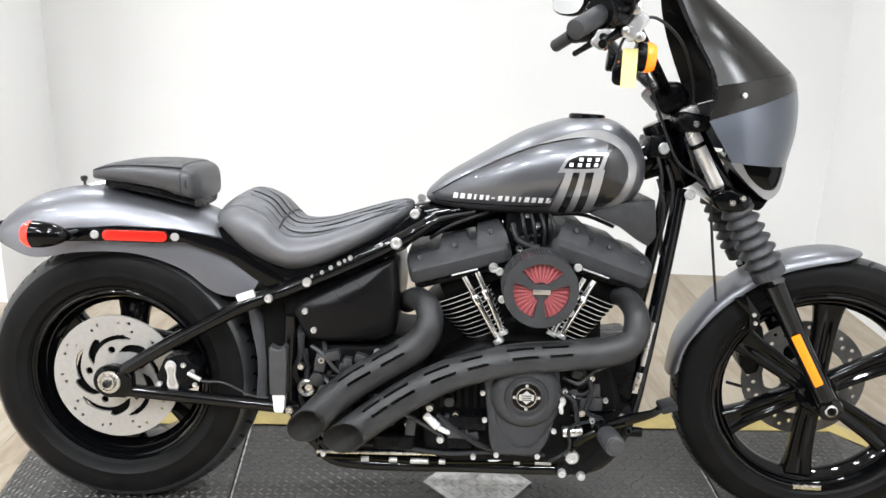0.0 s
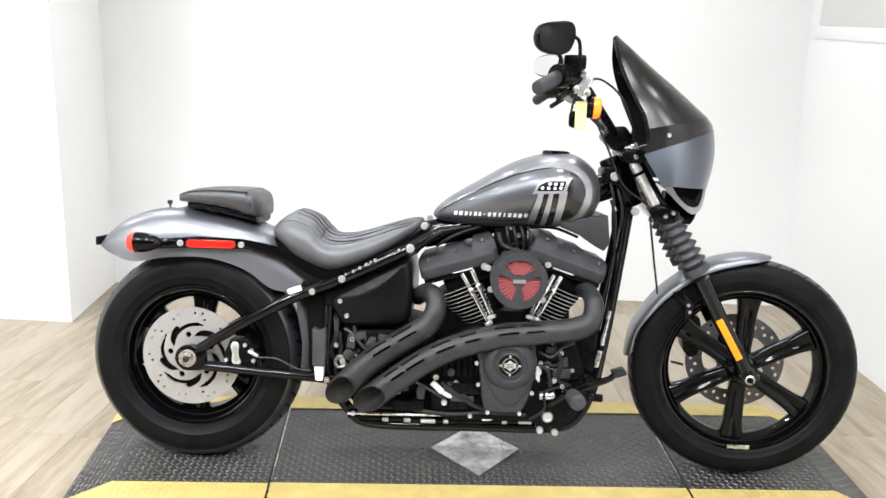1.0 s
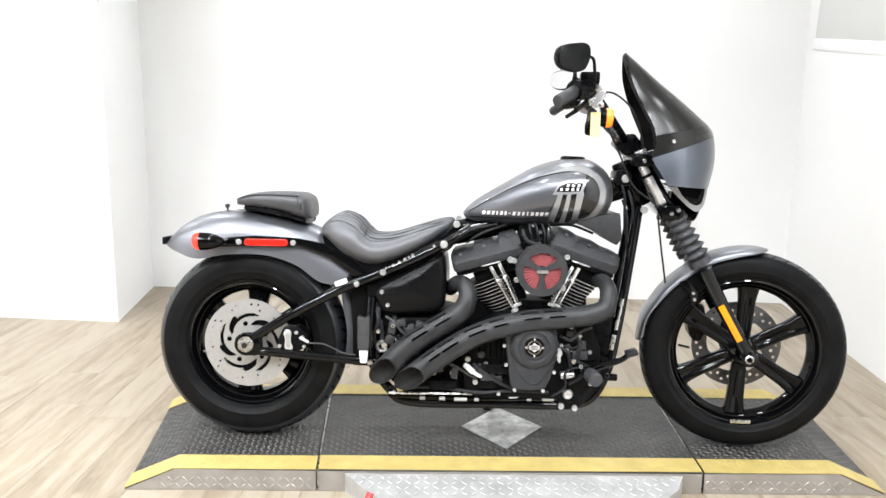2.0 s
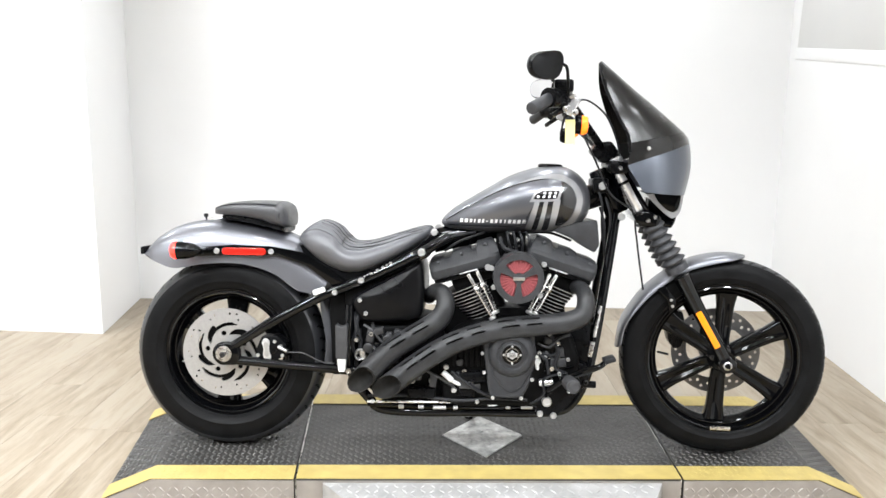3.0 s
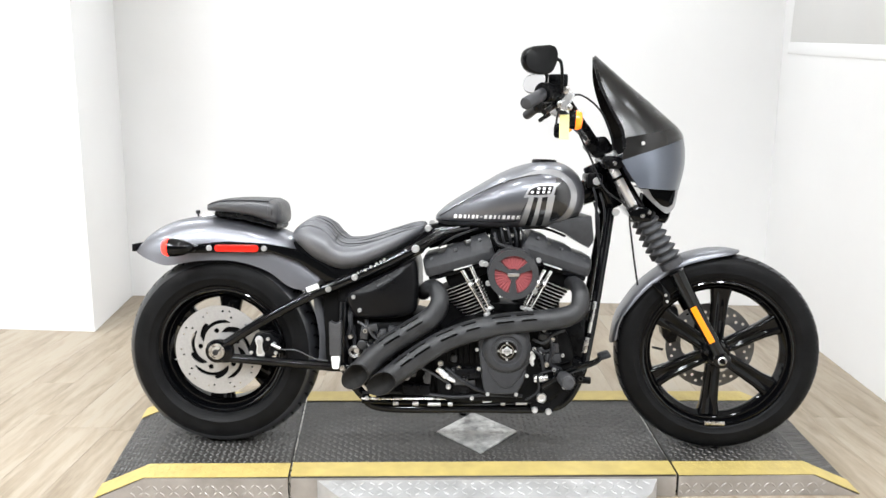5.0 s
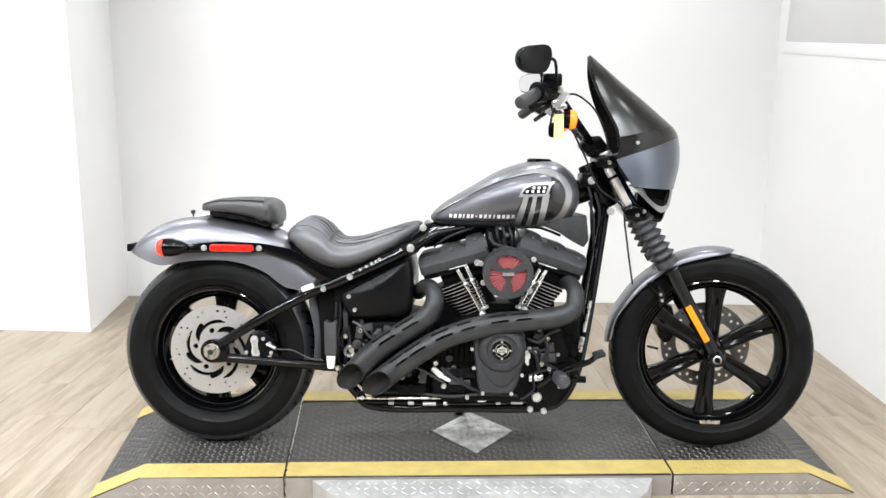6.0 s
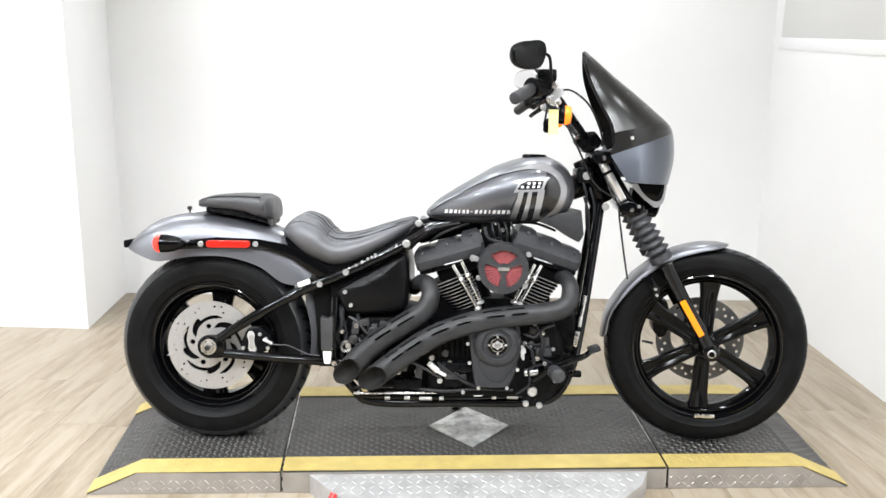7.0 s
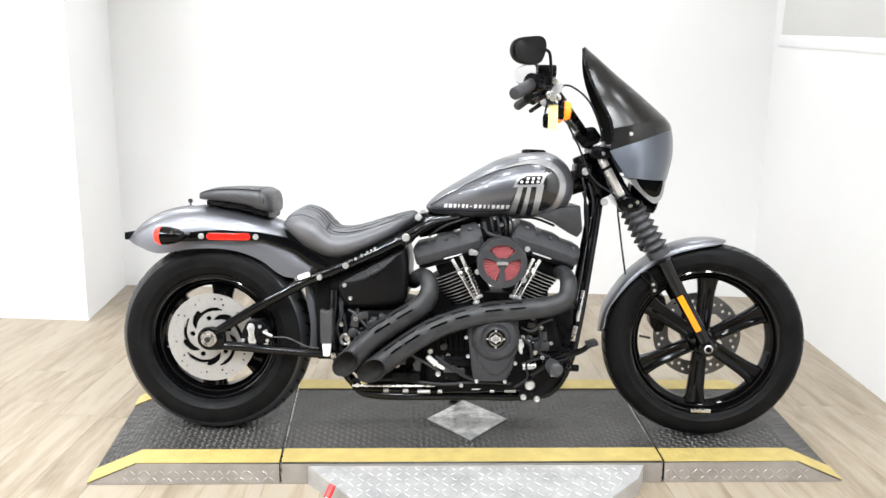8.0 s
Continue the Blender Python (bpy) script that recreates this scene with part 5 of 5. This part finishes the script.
# handlebar, controls, mirrors
for side in (-1, 1):
    bar = part("handlebar", tube([(0.42, side * 0.04, 1.00), (0.405, side * 0.06, 1.01), (0.355, side * 0.17, 1.065), (0.295, side * 0.275, 1.135), (0.258, side * 0.315, 1.152), (0.232, side * 0.345, 1.150), (0.186, side * 0.424, 1.119)], 0.0125, 12), BLACK_SATIN, MC, "satin black handlebar", STEER)
    part("grip", rod((0.232, side * 0.345, 1.150), (0.180, side * 0.434, 1.116), 0.0175, 20, 0.004), GAITER, bar, "black rubber grip", STEER)
    part("switch_housing", tube([(0.272, side * 0.30, 1.153), (0.226, side * 0.356, 1.150)], [0.026, 0.029], 18), BLACK_SATIN, bar, m=STEER)
    part("clutch_clamp", box(0.040, 0.045, 0.056, (0.292, side * 0.292, 1.134), 0.012, 3, m=pose(0, 0, 0, 0, 30, 0)), FORK_ALLOY, bar, "polished control clamp", STEER)
    for dx, dy, dz, r in ((0.0, 0.0, 0.028, 0.012), (0.012, 0.004, -0.022, 0.009), (-0.016, 0.002, -0.012, 0.008)):
        part("clamp_boss", rod((0.292 + dx, side * (0.300 + dy), 1.134 + dz), (0.292 + dx, side * (0.326 + dy), 1.134 + dz), r, 14, 0.003), STEEL, bar, m=STEER)
    part("reservoir", box(0.055, 0.06, 0.035, (0.270, side * 0.310, 1.186), 0.007), BLACK_SATIN, bar, m=STEER)
    part("lever", tube([(0.275, side * 0.30, 1.125), (0.25, side * 0.34, 1.108), (0.232, side * 0.38, 1.096)], [0.010, 0.008, 0.008], 10), BLACK_SATIN, bar, m=STEER)
    MM = STEER @ Matrix.Translation((0.217, side * 0.42, 1.234)) @ pose(0, 0, 0, 0, 4, side * -32)
    shape = [(-0.056, -0.006), (-0.051, 0.017), (-0.032, 0.030), (-0.002, 0.037), (0.028, 0.042), (0.046, 0.036), (0.053, 0.015), (0.048, -0.011), (0.036, -0.030), (0.010, -0.039), (-0.025, -0.038), (-0.047, -0.027)]
    shape = [tuple(p) for p in smooth_path(shape[-1:] + shape + shape[:2], 4)][4:-4]
    mirror = part("mirror", bulge(shape, side * -0.014, side * 0.018, 0.008, 0.006, 0), BLACK_GLOSS, MC, "black shell mirror", MM)
    part("mirror_glass", prism([(x * 0.9, z * 0.88) for x, z in shape], min(side * -0.0145, side * -0.018), max(side * -0.0145, side * -0.018), 0.0008, 1), MIRROR, mirror, "mirror glass", MM)
    part("stem", tube([(0.252, side * 0.408, 1.236), (0.268, side * 0.397, 1.236), (0.277, side * 0.387, 1.220), (0.281, side * 0.36, 1.16), (0.280, side * 0.31, 1.150)], 0.0045, 8), BLACK_SATIN, mirror, m=STEER)
    sig = part("front_signal", rod((0.305, side * 0.25, 1.080), (0.328, side * 0.25, 1.078), 0.028, 24, 0.004), BLACK_SATIN, MC, "black turn signal with lit amber lens", STEER)
    part("lens", lathe([(0.028, 0), (0.028, 0.009), (0.023, 0.018), (0.001, 0.022)], (0.326, side * 0.25, 1.078), (1, 0, -0.05), 24, caps=True), AMBER_GLOW, sig, m=STEER)
    part("stalk", rod((0.315, side * 0.25, 1.10), (0.305, side * 0.262, 1.128), 0.007, 10), BLACK_SATIN, sig, m=STEER)
part("riser", prism([(0.366, 1.00), (0.389, 1.028), (0.432, 1.034), (0.456, 1.002), (0.444, 0.972), (0.404, 0.962)], -0.075, 0.075, 0.012, 3), BLACK_SATIN, MC, "black handlebar riser", STEER)
for pts in ([(0.295, -0.27, 1.14), (0.34, -0.25, 1.15), (0.40, -0.20, 1.11), (0.44, -0.14, 1.04), (0.455, -0.1, 0.99)], [(0.30, -0.27, 1.13), (0.335, -0.22, 1.05), (0.38, -0.14, 0.97), (0.43, -0.115, 0.87), (0.500, -0.11, 0.815), (0.513, -0.11, 0.751), (0.527, -0.11, 0.66), (0.543, -0.11, 0.565)],
            [(0.29, -0.28, 1.13), (0.275, -0.285, 1.10), (0.268, -0.28, 1.06)]):
    part("cable", tube(pts, 0.0030, 8), RUBBER_PLAIN, MC, m=STEER)
MW = motorcycle.matrix_world @ STEER
tagged(part("key_fob", loft([(-0.013, -0.012, 0.012, 0.004), (-0.008, -0.019, 0.020, 0.006), (0.008, -0.021, 0.022, 0.006), (0.013, -0.012, 0.015, 0.004)]), BLACK_SATIN, m=MW @ Matrix.Translation((0.276, -0.28, 1.046))), "black plastic key fob hanging from the handlebar", "key fob")
tagged(part("paper_tag", box(0.028, 0.0012, 0.071, (0.2925, -0.29, 1.057), 0.0004, 1), TAG, m=MW), "blank yellow paper tag tied to the handlebar", "tag")
for k, (x, z) in enumerate(((0.392, 0.83), (0.418, 0.80), (0.40, 0.77))):
    part("wiring", tube([(x, -0.05, z + 0.05), (x + 0.012, -0.065, z), (x + 0.014, -0.06, z - 0.06), (x + 0.02, -0.05, z - 0.12)], 0.0042, 8), RUBBER_PLAIN, MC)

# more castings, hoses and fittings on the near side of the engine
for x, z, sx, sz in ((-0.30, 0.345, 0.05, 0.07), (-0.24, 0.32, 0.04, 0.05), (-0.02, 0.24, 0.06, 0.05), (0.25, 0.39, 0.06, 0.05), (0.24, 0.33, 0.04, 0.035), (-0.165, 0.225, 0.09, 0.035)):
    part("case_boss", box(sx, 0.04, sz, (x, -0.142, z), 0.008, 3), BLACK_SATIN, engine)
for x, z, r in ((-0.335, 0.37, 0.016), (-0.275, 0.40, 0.013), (0.225, 0.36, 0.011), (0.262, 0.355, 0.009), (-0.045, 0.33, 0.012)):
    part("fitting", rod((x, -0.12, z), (x, -0.172, z), r, 16, 0.003), DARK_STEEL, engine)
for pts in ([(0.20, -0.172, 0.362), (0.225, -0.182, 0.345), (0.235, -0.18, 0.30)], [(0.24, -0.165, 0.42), (0.262, -0.175, 0.37), (0.255, -0.17, 0.32), (0.29, -0.16, 0.30)],
            [(-0.34, -0.13, 0.205), (-0.20, -0.15, 0.215), (-0.05, -0.16, 0.205), (0.06, -0.165, 0.215), (0.17, -0.165, 0.212)], [(-0.36, -0.115, 0.50), (-0.375, -0.13, 0.44), (-0.36, -0.13, 0.38)]):
    part("hose", tube(pts, 0.0055, 8), RUBBER_PLAIN, engine)
for x, z in ((0.205, 0.365), (0.222, 0.352), (0.268, 0.30), (-0.32, 0.20), (0.012, 0.205), (0.30, 0.245), (0.325, 0.30)):
    bolt(engine, (x, -0.168, z), 0.0065, h=0.010)
for i in range(0, 7, 2):
    part("cooler_fin", box(0.006, 0.15, 0.15, (0.357 + 0.003 * i, 0, 0.36), 0.001, 1, m=pose(0, 0, 0, 0, 12, 0)), BLACK_SATIN, engine)
for k in range(6):
    part("cooler_slat", box(0.012, 0.17, 0.006, (0.378 - 0.004 * k, 0, 0.44 - 0.02 * k), 0.001, 1), BLACK_SATIN, engine)

# connectors, lines and brackets by the gearbox
GREY_PLASTIC = material("grey_connector_plastic", (0.022, 0.0222, 0.024), 0.45, vary=0.2, scale=40)
for x, z, sx, sz, tilt in ((-0.328, 0.408, 0.024, 0.040, 8), (-0.300, 0.425, 0.030, 0.022, -12), (-0.268, 0.404, 0.020, 0.034, 0), (-0.240, 0.420, 0.026, 0.020, 14), (-0.318, 0.345, 0.030, 0.024, 20), (-0.282, 0.330, 0.022, 0.030, -8),
                           (-0.180, 0.282, 0.030, 0.026, 0), (-0.128, 0.268, 0.022, 0.040, 6), (-0.045, 0.272, 0.040, 0.030, 0), (0.010, 0.252, 0.026, 0.020, -10), (0.232, 0.402, 0.026, 0.020, 12), (0.272, 0.368, 0.020, 0.030, -6)):
    part("connector", box(sx, 0.022, sz, (x, -0.160, z), 0.004, m=pose(0, 0, 0, 0, tilt, 0)), GREY_PLASTIC, engine)
for pts in ([(-0.35, -0.15, 0.44), (-0.32, -0.165, 0.425), (-0.29, -0.165, 0.39), (-0.25, -0.16, 0.385), (-0.20, -0.15, 0.40)], [(-0.33, -0.155, 0.38), (-0.30, -0.17, 0.36), (-0.26, -0.165, 0.37), (-0.22, -0.15, 0.35)],
            [(-0.22, -0.15, 0.33), (-0.17, -0.168, 0.31), (-0.12, -0.165, 0.285), (-0.06, -0.165, 0.25)], [(0.20, -0.165, 0.395), (0.235, -0.175, 0.385), (0.262, -0.17, 0.41), (0.30, -0.15, 0.42)]):
    part("hose", tube(pts, 0.0048, 8), GREY_PLASTIC, engine)

# ---- the display platform ----
X0, XA, XB, X1, YF, YB = -1.200, -1.045, 1.030, 1.182, 0.0, 0.714
STRIPE = 0.097
PLATFORM = Matrix.Translation((0.035, -0.316, 0)) @ pose(0, 0, 0, 0, 0, -1.87)
DARK_PLATE = material("worn_black_plate_coating", (0.025, 0.0236, 0.0222), 0.46, 0.1, 0, vary=0.42, scale=7, rough_vary=0.12, bump=0.1, bump_scale=300)
YELLOW = material("worn_yellow_paint", (0.385, 0.298, 0.098), 0.55, 0, 0, vary=0.12, scale=22, bump=0.1, bump_scale=200)
TREAD = material("bare_tread_plate", (0.31, 0.285, 0.262), 0.42, 0.5, 0, vary=0.18, scale=16, rough_vary=0.1)

RAMP_PLATE = material("bright_aluminium_tread", (0.47, 0.465, 0.46), 0.40, 0.5, 0, vary=0.2, scale=14, rough_vary=0.1)


def fanned(p):
    """The deck's sections stand a little apart, fanning out towards the wall."""
    return PLATFORM @ Vector((p.x * (1 + 0.09 * p.y) - 0.013 * p.y, p.y, p.z))


platform = new("display_platform")
tagged(platform, "low steel display platform with dark tread plate and yellow edges", "platform")


def deck_section(x0, x1, ramp):
    """A deck between two lateral cuts; ramp -1 or 1 slopes its outer end to the floor."""
    if ramp < 0:
        out = [(X0, 0), (XA, DECK), (x1, DECK), (x1, 0)]
    elif ramp > 0:
        out = [(x0, 0), (x0, DECK), (XB, DECK), (X1, 0)]
    else:
        out = [(x0, 0), (x0, DECK), (x1, DECK), (x1, 0)]
    return prism(out, YF, YB, 0.0015, 1)


SEAM_L, SEAM_R = -0.602, 0.600
for x0, x1, ramp in ((X0, SEAM_L - 0.004, -1), (SEAM_L + 0.004, SEAM_R - 0.004, 0), (SEAM_R + 0.004, X1, 1)):
    sec = part("deck_section", deck_section(x0, x1, ramp), DARK_PLATE, platform, "dark tread plate deck")
    for y0, y1 in ((YF - 0.001, YF + STRIPE - 0.006), (YB - STRIPE, YB + 0.001)):
        xs = [x0, XA, x1] if ramp < 0 else [x0, XB, x1] if ramp > 0 else [x0, x1]
        zs = [0.003, DECK, DECK] if ramp < 0 else [DECK, DECK, 0.003] if ramp > 0 else [DECK, DECK]
        grid = [[(x, y0, z + 0.0025), (x, y1, z + 0.0025)] for x, z in zip(xs, zs)]
        solid(part("yellow_edge", sheet(grid), YELLOW, sec, "worn yellow painted edge stripe"), 0.002)
    side_out = [(x0 + 0.004, 0.001), (XA + 0.004, DECK - 0.001), (x1, DECK - 0.004), (x1, 0.001)] if ramp < 0 else [(x0, 0.001), (x0, DECK - 0.004), (XB - 0.004, DECK - 0.001), (x1 - 0.004, 0.001)] if ramp > 0 else [(x0, 0.001), (x0, DECK - 0.004), (x1, DECK - 0.004), (x1, 0.001)]
    part("side_plate", prism(side_out, YF - 0.003, YF + 0.002), TREAD, sec, "bare tread plate side")


def lozenges(name, spots, length, width, height, mat, parent, m):
    """Raised treads of a tread plate: low pointed bars, joined."""
    verts, faces = [], []
    for x, y, a in spots:
        c, s = math.cos(a), math.sin(a)
        base = len(verts)
        for u, v, z in ((-length / 2, 0, 0), (0, -width / 2, 0), (length / 2, 0, 0), (0, width / 2, 0), (-length * 0.22, 0, height), (length * 0.22, 0, height)):
            verts.append((x + u * c - v * s, y + u * s + v * c, z))
        faces += [(base, base + 1, base + 4), (base + 1, base + 5, base + 4), (base + 1, base + 2, base + 5), (base + 2, base + 3, base + 5), (base + 3, base + 4, base + 5), (base + 3, base, base + 4)]
    data = bpy.data.meshes.new(name)
    data.from_pydata([m @ Vector(v) for v in verts], [], faces)
    data.materials.append(mat)
    ob = new(name, data)
    ob.parent = parent
    return tagged(ob, kind="stuff")


def tread_spots(x0, x1, y0, y1, step, skip=None):
    out, j = [], 0
    y = y0 + step / 2
    while y < y1 - step * 0.3:
        x, i = x0 + step / 2, 0
        while x < x1 - step * 0.3:
            if skip is None or not skip(x, y):
                out.append((x, y, radians(45 if (i + j) % 2 else -45)))
            x += step
            i += 1
        y += step
        j += 1
    return out


TREAD_DARK = material("rubbed_black_tread", (0.080, 0.077, 0.073), 0.40, 0.25, 0, vary=0.3, scale=12)
in_diamond = lambda x, y: abs(x - 0.002) / 0.145 + abs(y - 0.326) / 0.18 < 1
BAR = (0.020, 0.0075, 0.0026)
lozenges("tread_pattern", tread_spots(SEAM_L + 0.006, SEAM_R - 0.006, YF + STRIPE, YB - STRIPE, 0.0185, in_diamond), 0.019, 0.0068, 0.0022, TREAD_DARK, platform, Matrix.Translation((0, 0, DECK)))
for x0, x1 in ((XA, SEAM_L - 0.006), (SEAM_R + 0.006, XB)):
    lozenges("tread_pattern", tread_spots(x0, x1, YF + STRIPE, YB - STRIPE, 0.0190), *BAR, TREAD_DARK, platform, Matrix.Translation((0, 0, DECK)))
for x0, x1 in ((XA, SEAM_L - 0.006), (SEAM_L + 0.006, SEAM_R - 0.006), (SEAM_R + 0.006, XB)):
    for y0, y1 in ((YF, YF + STRIPE), (YB - STRIPE, YB)):
        lozenges("painted_tread", tread_spots(x0, x1, y0, y1, 0.0190), 0.019, 0.007, 0.0009, YELLOW, platform, Matrix.Translation((0, 0, DECK + 0.0024)))
for xa, xb, s in ((X0, XA, 1), (X1, XB, -1)):
    ln = math.hypot(XA - X0, DECK)
    ang = -math.degrees(math.atan2(DECK, XA - X0)) if s > 0 else math.degrees(math.atan2(DECK, X1 - XB))
    spots = tread_spots(0.004, ln - 0.002, YF + STRIPE, YB - STRIPE, 0.0190)
    if s < 0:
        spots = [(-x, y, a) for x, y, a in spots]
    lozenges("tread_pattern", spots, *BAR, TREAD_DARK, platform, Matrix.Translation((xa, 0, 0.0005)) @ pose(0, 0, 0, 0, ang, 0))
for x0, x1 in ((X0 + 0.11, SEAM_L), (SEAM_R, X1 - 0.11)):
    lozenges("side_tread", tread_spots(x0, x1, 0.004, DECK - 0.004, 0.0225), 0.023, 0.0075, 0.0018, TREAD, platform, Matrix.Translation((0, YF - 0.003, 0)) @ pose(0, 0, 0, 90, 0, 0))
DIAMOND = material("worn_aluminium_badge", (0.44, 0.44, 0.43), 0.40, 0.6, 0, vary=0.55, scale=34, rough_vary=0.12, bump=0.3, bump_scale=120)
badge = bmesh.new()
f = badge.faces.new([badge.verts.new(p) for p in ((-0.135, 0.326, 0), (0.002, 0.154, 0), (0.139, 0.326, 0), (0.002, 0.498, 0))])
up = bmesh.ops.extrude_face_region(badge, geom=[f])["geom"]
bmesh.ops.translate(badge, vec=(0, 0, 0.004), verts=[v for v in up if isinstance(v, bmesh.types.BMVert)])
part("diamond_plate", badge, DIAMOND, platform, "worn bare aluminium diamond badge", Matrix.Translation((0, 0, DECK + 0.0005)))
lozenges("badge_tread", [(x, y, a) for x, y, a in tread_spots(-0.135, 0.139, 0.154, 0.498, 0.021) if abs(x - 0.002) / 0.128 + abs(y - 0.326) / 0.161 < 0.93], 0.019, 0.007, 0.0016, DIAMOND, platform, Matrix.Translation((0, 0, DECK + 0.0045)))

for x in (SEAM_L, SEAM_R):
    part("seam_strip", box(0.005, YB - YF - 0.02, DECK - 0.006, (x, (YF + YB) / 2, (DECK - 0.006) / 2), 0.001, 1), STEEL, platform, "bare steel strip in the seam")

for ob in platform.children_recursive:
    for v in ob.data.vertices:
        v.co = fanned(v.co)

# loading ramp on the near side
RAMP_TOP, RAMP_END = YF - 0.006, YF - 0.62
ramp = bmesh.new()
pts = [(-0.516, RAMP_TOP, 0.062), (0.535, RAMP_TOP, 0.062), (0.497, RAMP_TOP - 0.075, 0.055), (0.395, RAMP_TOP - 0.17, 0.046), (0.36, RAMP_END, 0.012), (-0.33, RAMP_END, 0.012), (-0.37, RAMP_TOP - 0.17, 0.046)]
f = ramp.faces.new([ramp.verts.new(p) for p in pts])
up = bmesh.ops.extrude_face_region(ramp, geom=[f])["geom"]
for v in up:
    if isinstance(v, bmesh.types.BMVert):
        v.co.z = 0.0
loading_ramp = part("loading_ramp", ramp, RAMP_PLATE, m=PLATFORM)
tagged(loading_ramp, "bare tread plate ramp leading onto the platform", "ramp")
slope = math.degrees(math.atan2(0.05, 0.614))
lozenges("ramp_tread", [s for s in tread_spots(-0.50, 0.52, -0.62, -0.008, 0.028) if abs(s[0] - 0.01) < 0.515 + 0.8 * max(s[1], -0.17)], 0.026, 0.008, 0.0018, RAMP_PLATE, loading_ramp, PLATFORM @ Matrix.Translation((0, RAMP_TOP, 0.0622)) @ pose(0, 0, 0, slope, 0, 0))
lever = new("release_lever")
tagged(lever, "red grip lever beside the ramp", "lever")
part("grip", tube([(-0.408, -0.478, 0.048), (-0.394, -0.452, 0.073)], 0.011, 14), RED_PLASTIC, lever, "red plastic grip")
part("shaft", rod((-0.422, -0.505, 0.01), (-0.407, -0.475, 0.050), 0.006, 10), STEEL, lever)

# ---- floor planks ----
WOOD = bpy.data.materials.new("pale_oak_plank")
WOOD.use_nodes = True
nt = WOOD.node_tree
bs = nt.nodes["Principled BSDF"]
tc = nt.nodes.new("ShaderNodeTexCoord")
info = nt.nodes.new("ShaderNodeObjectInfo")
off = nt.nodes.new("ShaderNodeVectorMath")
off.operation = "SCALE"
off.inputs[0].default_value = (37.0, 91.0, 13.0)
nt.links.new(info.outputs["Random"], off.inputs["Scale"])
shift = nt.nodes.new("ShaderNodeVectorMath")
nt.links.new(tc.outputs["Object"], shift.inputs[0])
nt.links.new(off.outputs["Vector"], shift.inputs[1])
stretch = nt.nodes.new("ShaderNodeMapping")
stretch.inputs["Scale"].default_value = (9.0, 1.1, 1.0)
nt.links.new(shift.outputs["Vector"], stretch.inputs["Vector"])
grain = nt.nodes.new("ShaderNodeTexNoise")
grain.inputs["Scale"].default_value, grain.inputs["Detail"].default_value, grain.inputs["Distortion"].default_value = 2.2, 6, 0.8
nt.links.new(stretch.outputs["Vector"], grain.inputs["Vector"])
fine = nt.nodes.new("ShaderNodeTexNoise")
fine.inputs["Scale"].default_value, fine.inputs["Detail"].default_value = 14, 5
nt.links.new(stretch.outputs["Vector"], fine.inputs["Vector"])
ramp1 = nt.nodes.new("ShaderNodeValToRGB")
for pos, col in ((0.22, (0.172, 0.135, 0.091)), (0.42, (0.246, 0.200, 0.145)), (0.6, (0.297, 0.252, 0.191)), (0.8, (0.284, 0.246, 0.196))):
    e = ramp1.color_ramp.elements.new(pos)
    e.color = (*col, 1)
ramp1.color_ramp.elements.remove(ramp1.color_ramp.elements[0])
ramp1.color_ramp.elements.remove(ramp1.color_ramp.elements[-1])
mixf = nt.nodes.new("ShaderNodeMath")
mixf.operation = "MULTIPLY_ADD"
mixf.inputs[1].default_value, mixf.inputs[2].default_value = 0.3, -0.15
nt.links.new(fine.outputs["Fac"], mixf.inputs[0])
sumf = nt.nodes.new("ShaderNodeMath")
nt.links.new(grain.outputs["Fac"], sumf.inputs[0])
nt.links.new(mixf.outputs[0], sumf.inputs[1])
rnd = nt.nodes.new("ShaderNodeMath")
rnd.operation = "MULTIPLY_ADD"
rnd.inputs[1].default_value, rnd.inputs[2].default_value = 0.22, -0.11
nt.links.new(info.outputs["Random"], rnd.inputs[0])
sum2 = nt.nodes.new("ShaderNodeMath")
nt.links.new(sumf.outputs[0], sum2.inputs[0])
nt.links.new(rnd.outputs[0], sum2.inputs[1])
nt.links.new(sum2.outputs[0], ramp1.inputs["Fac"])
nt.links.new(ramp1.outputs["Color"], bs.inputs["Base Color"])
bs.inputs["Roughness"].default_value = 0.42
bp = nt.nodes.new("ShaderNodeBump")
bp.inputs["Strength"].default_value, bp.inputs["Distance"].default_value = 0.12, 0.001
nt.links.new(fine.outputs["Fac"], bp.inputs["Height"])
nt.links.new(bp.outputs["Normal"], bs.inputs["Normal"])

PW, PL = 0.18, 1.22
plank_bm = box(PW - 0.0008, PL - 0.0008, 0.006, (0, 0, 0), 0.0006, 1)
finish(plank_bm)
plank_mesh = bpy.data.meshes.new("plank")
plank_bm.to_mesh(plank_mesh)
plank_bm.free()
plank_mesh.materials.append(WOOD)
rng = random.Random(4)
floor.data.materials[0] = WOOD
for i in range(-24, 14):
    shift_y = rng.uniform(0, PL)
    for j in range(-5, 4):
        x, y = i * PW + 0.03, j * PL + shift_y - 0.2
        spot = pose(0, 0, 0, 0, 0, -3.0) @ pose(x, y, -0.0032)
        at = spot.translation
        if not (-4.2 < at.x < 2.1 and -4.52 < at.y < 2.9):
            continue
        plank = new("plank", plank_mesh)
        plank.matrix_world = spot
        plank.parent = floor
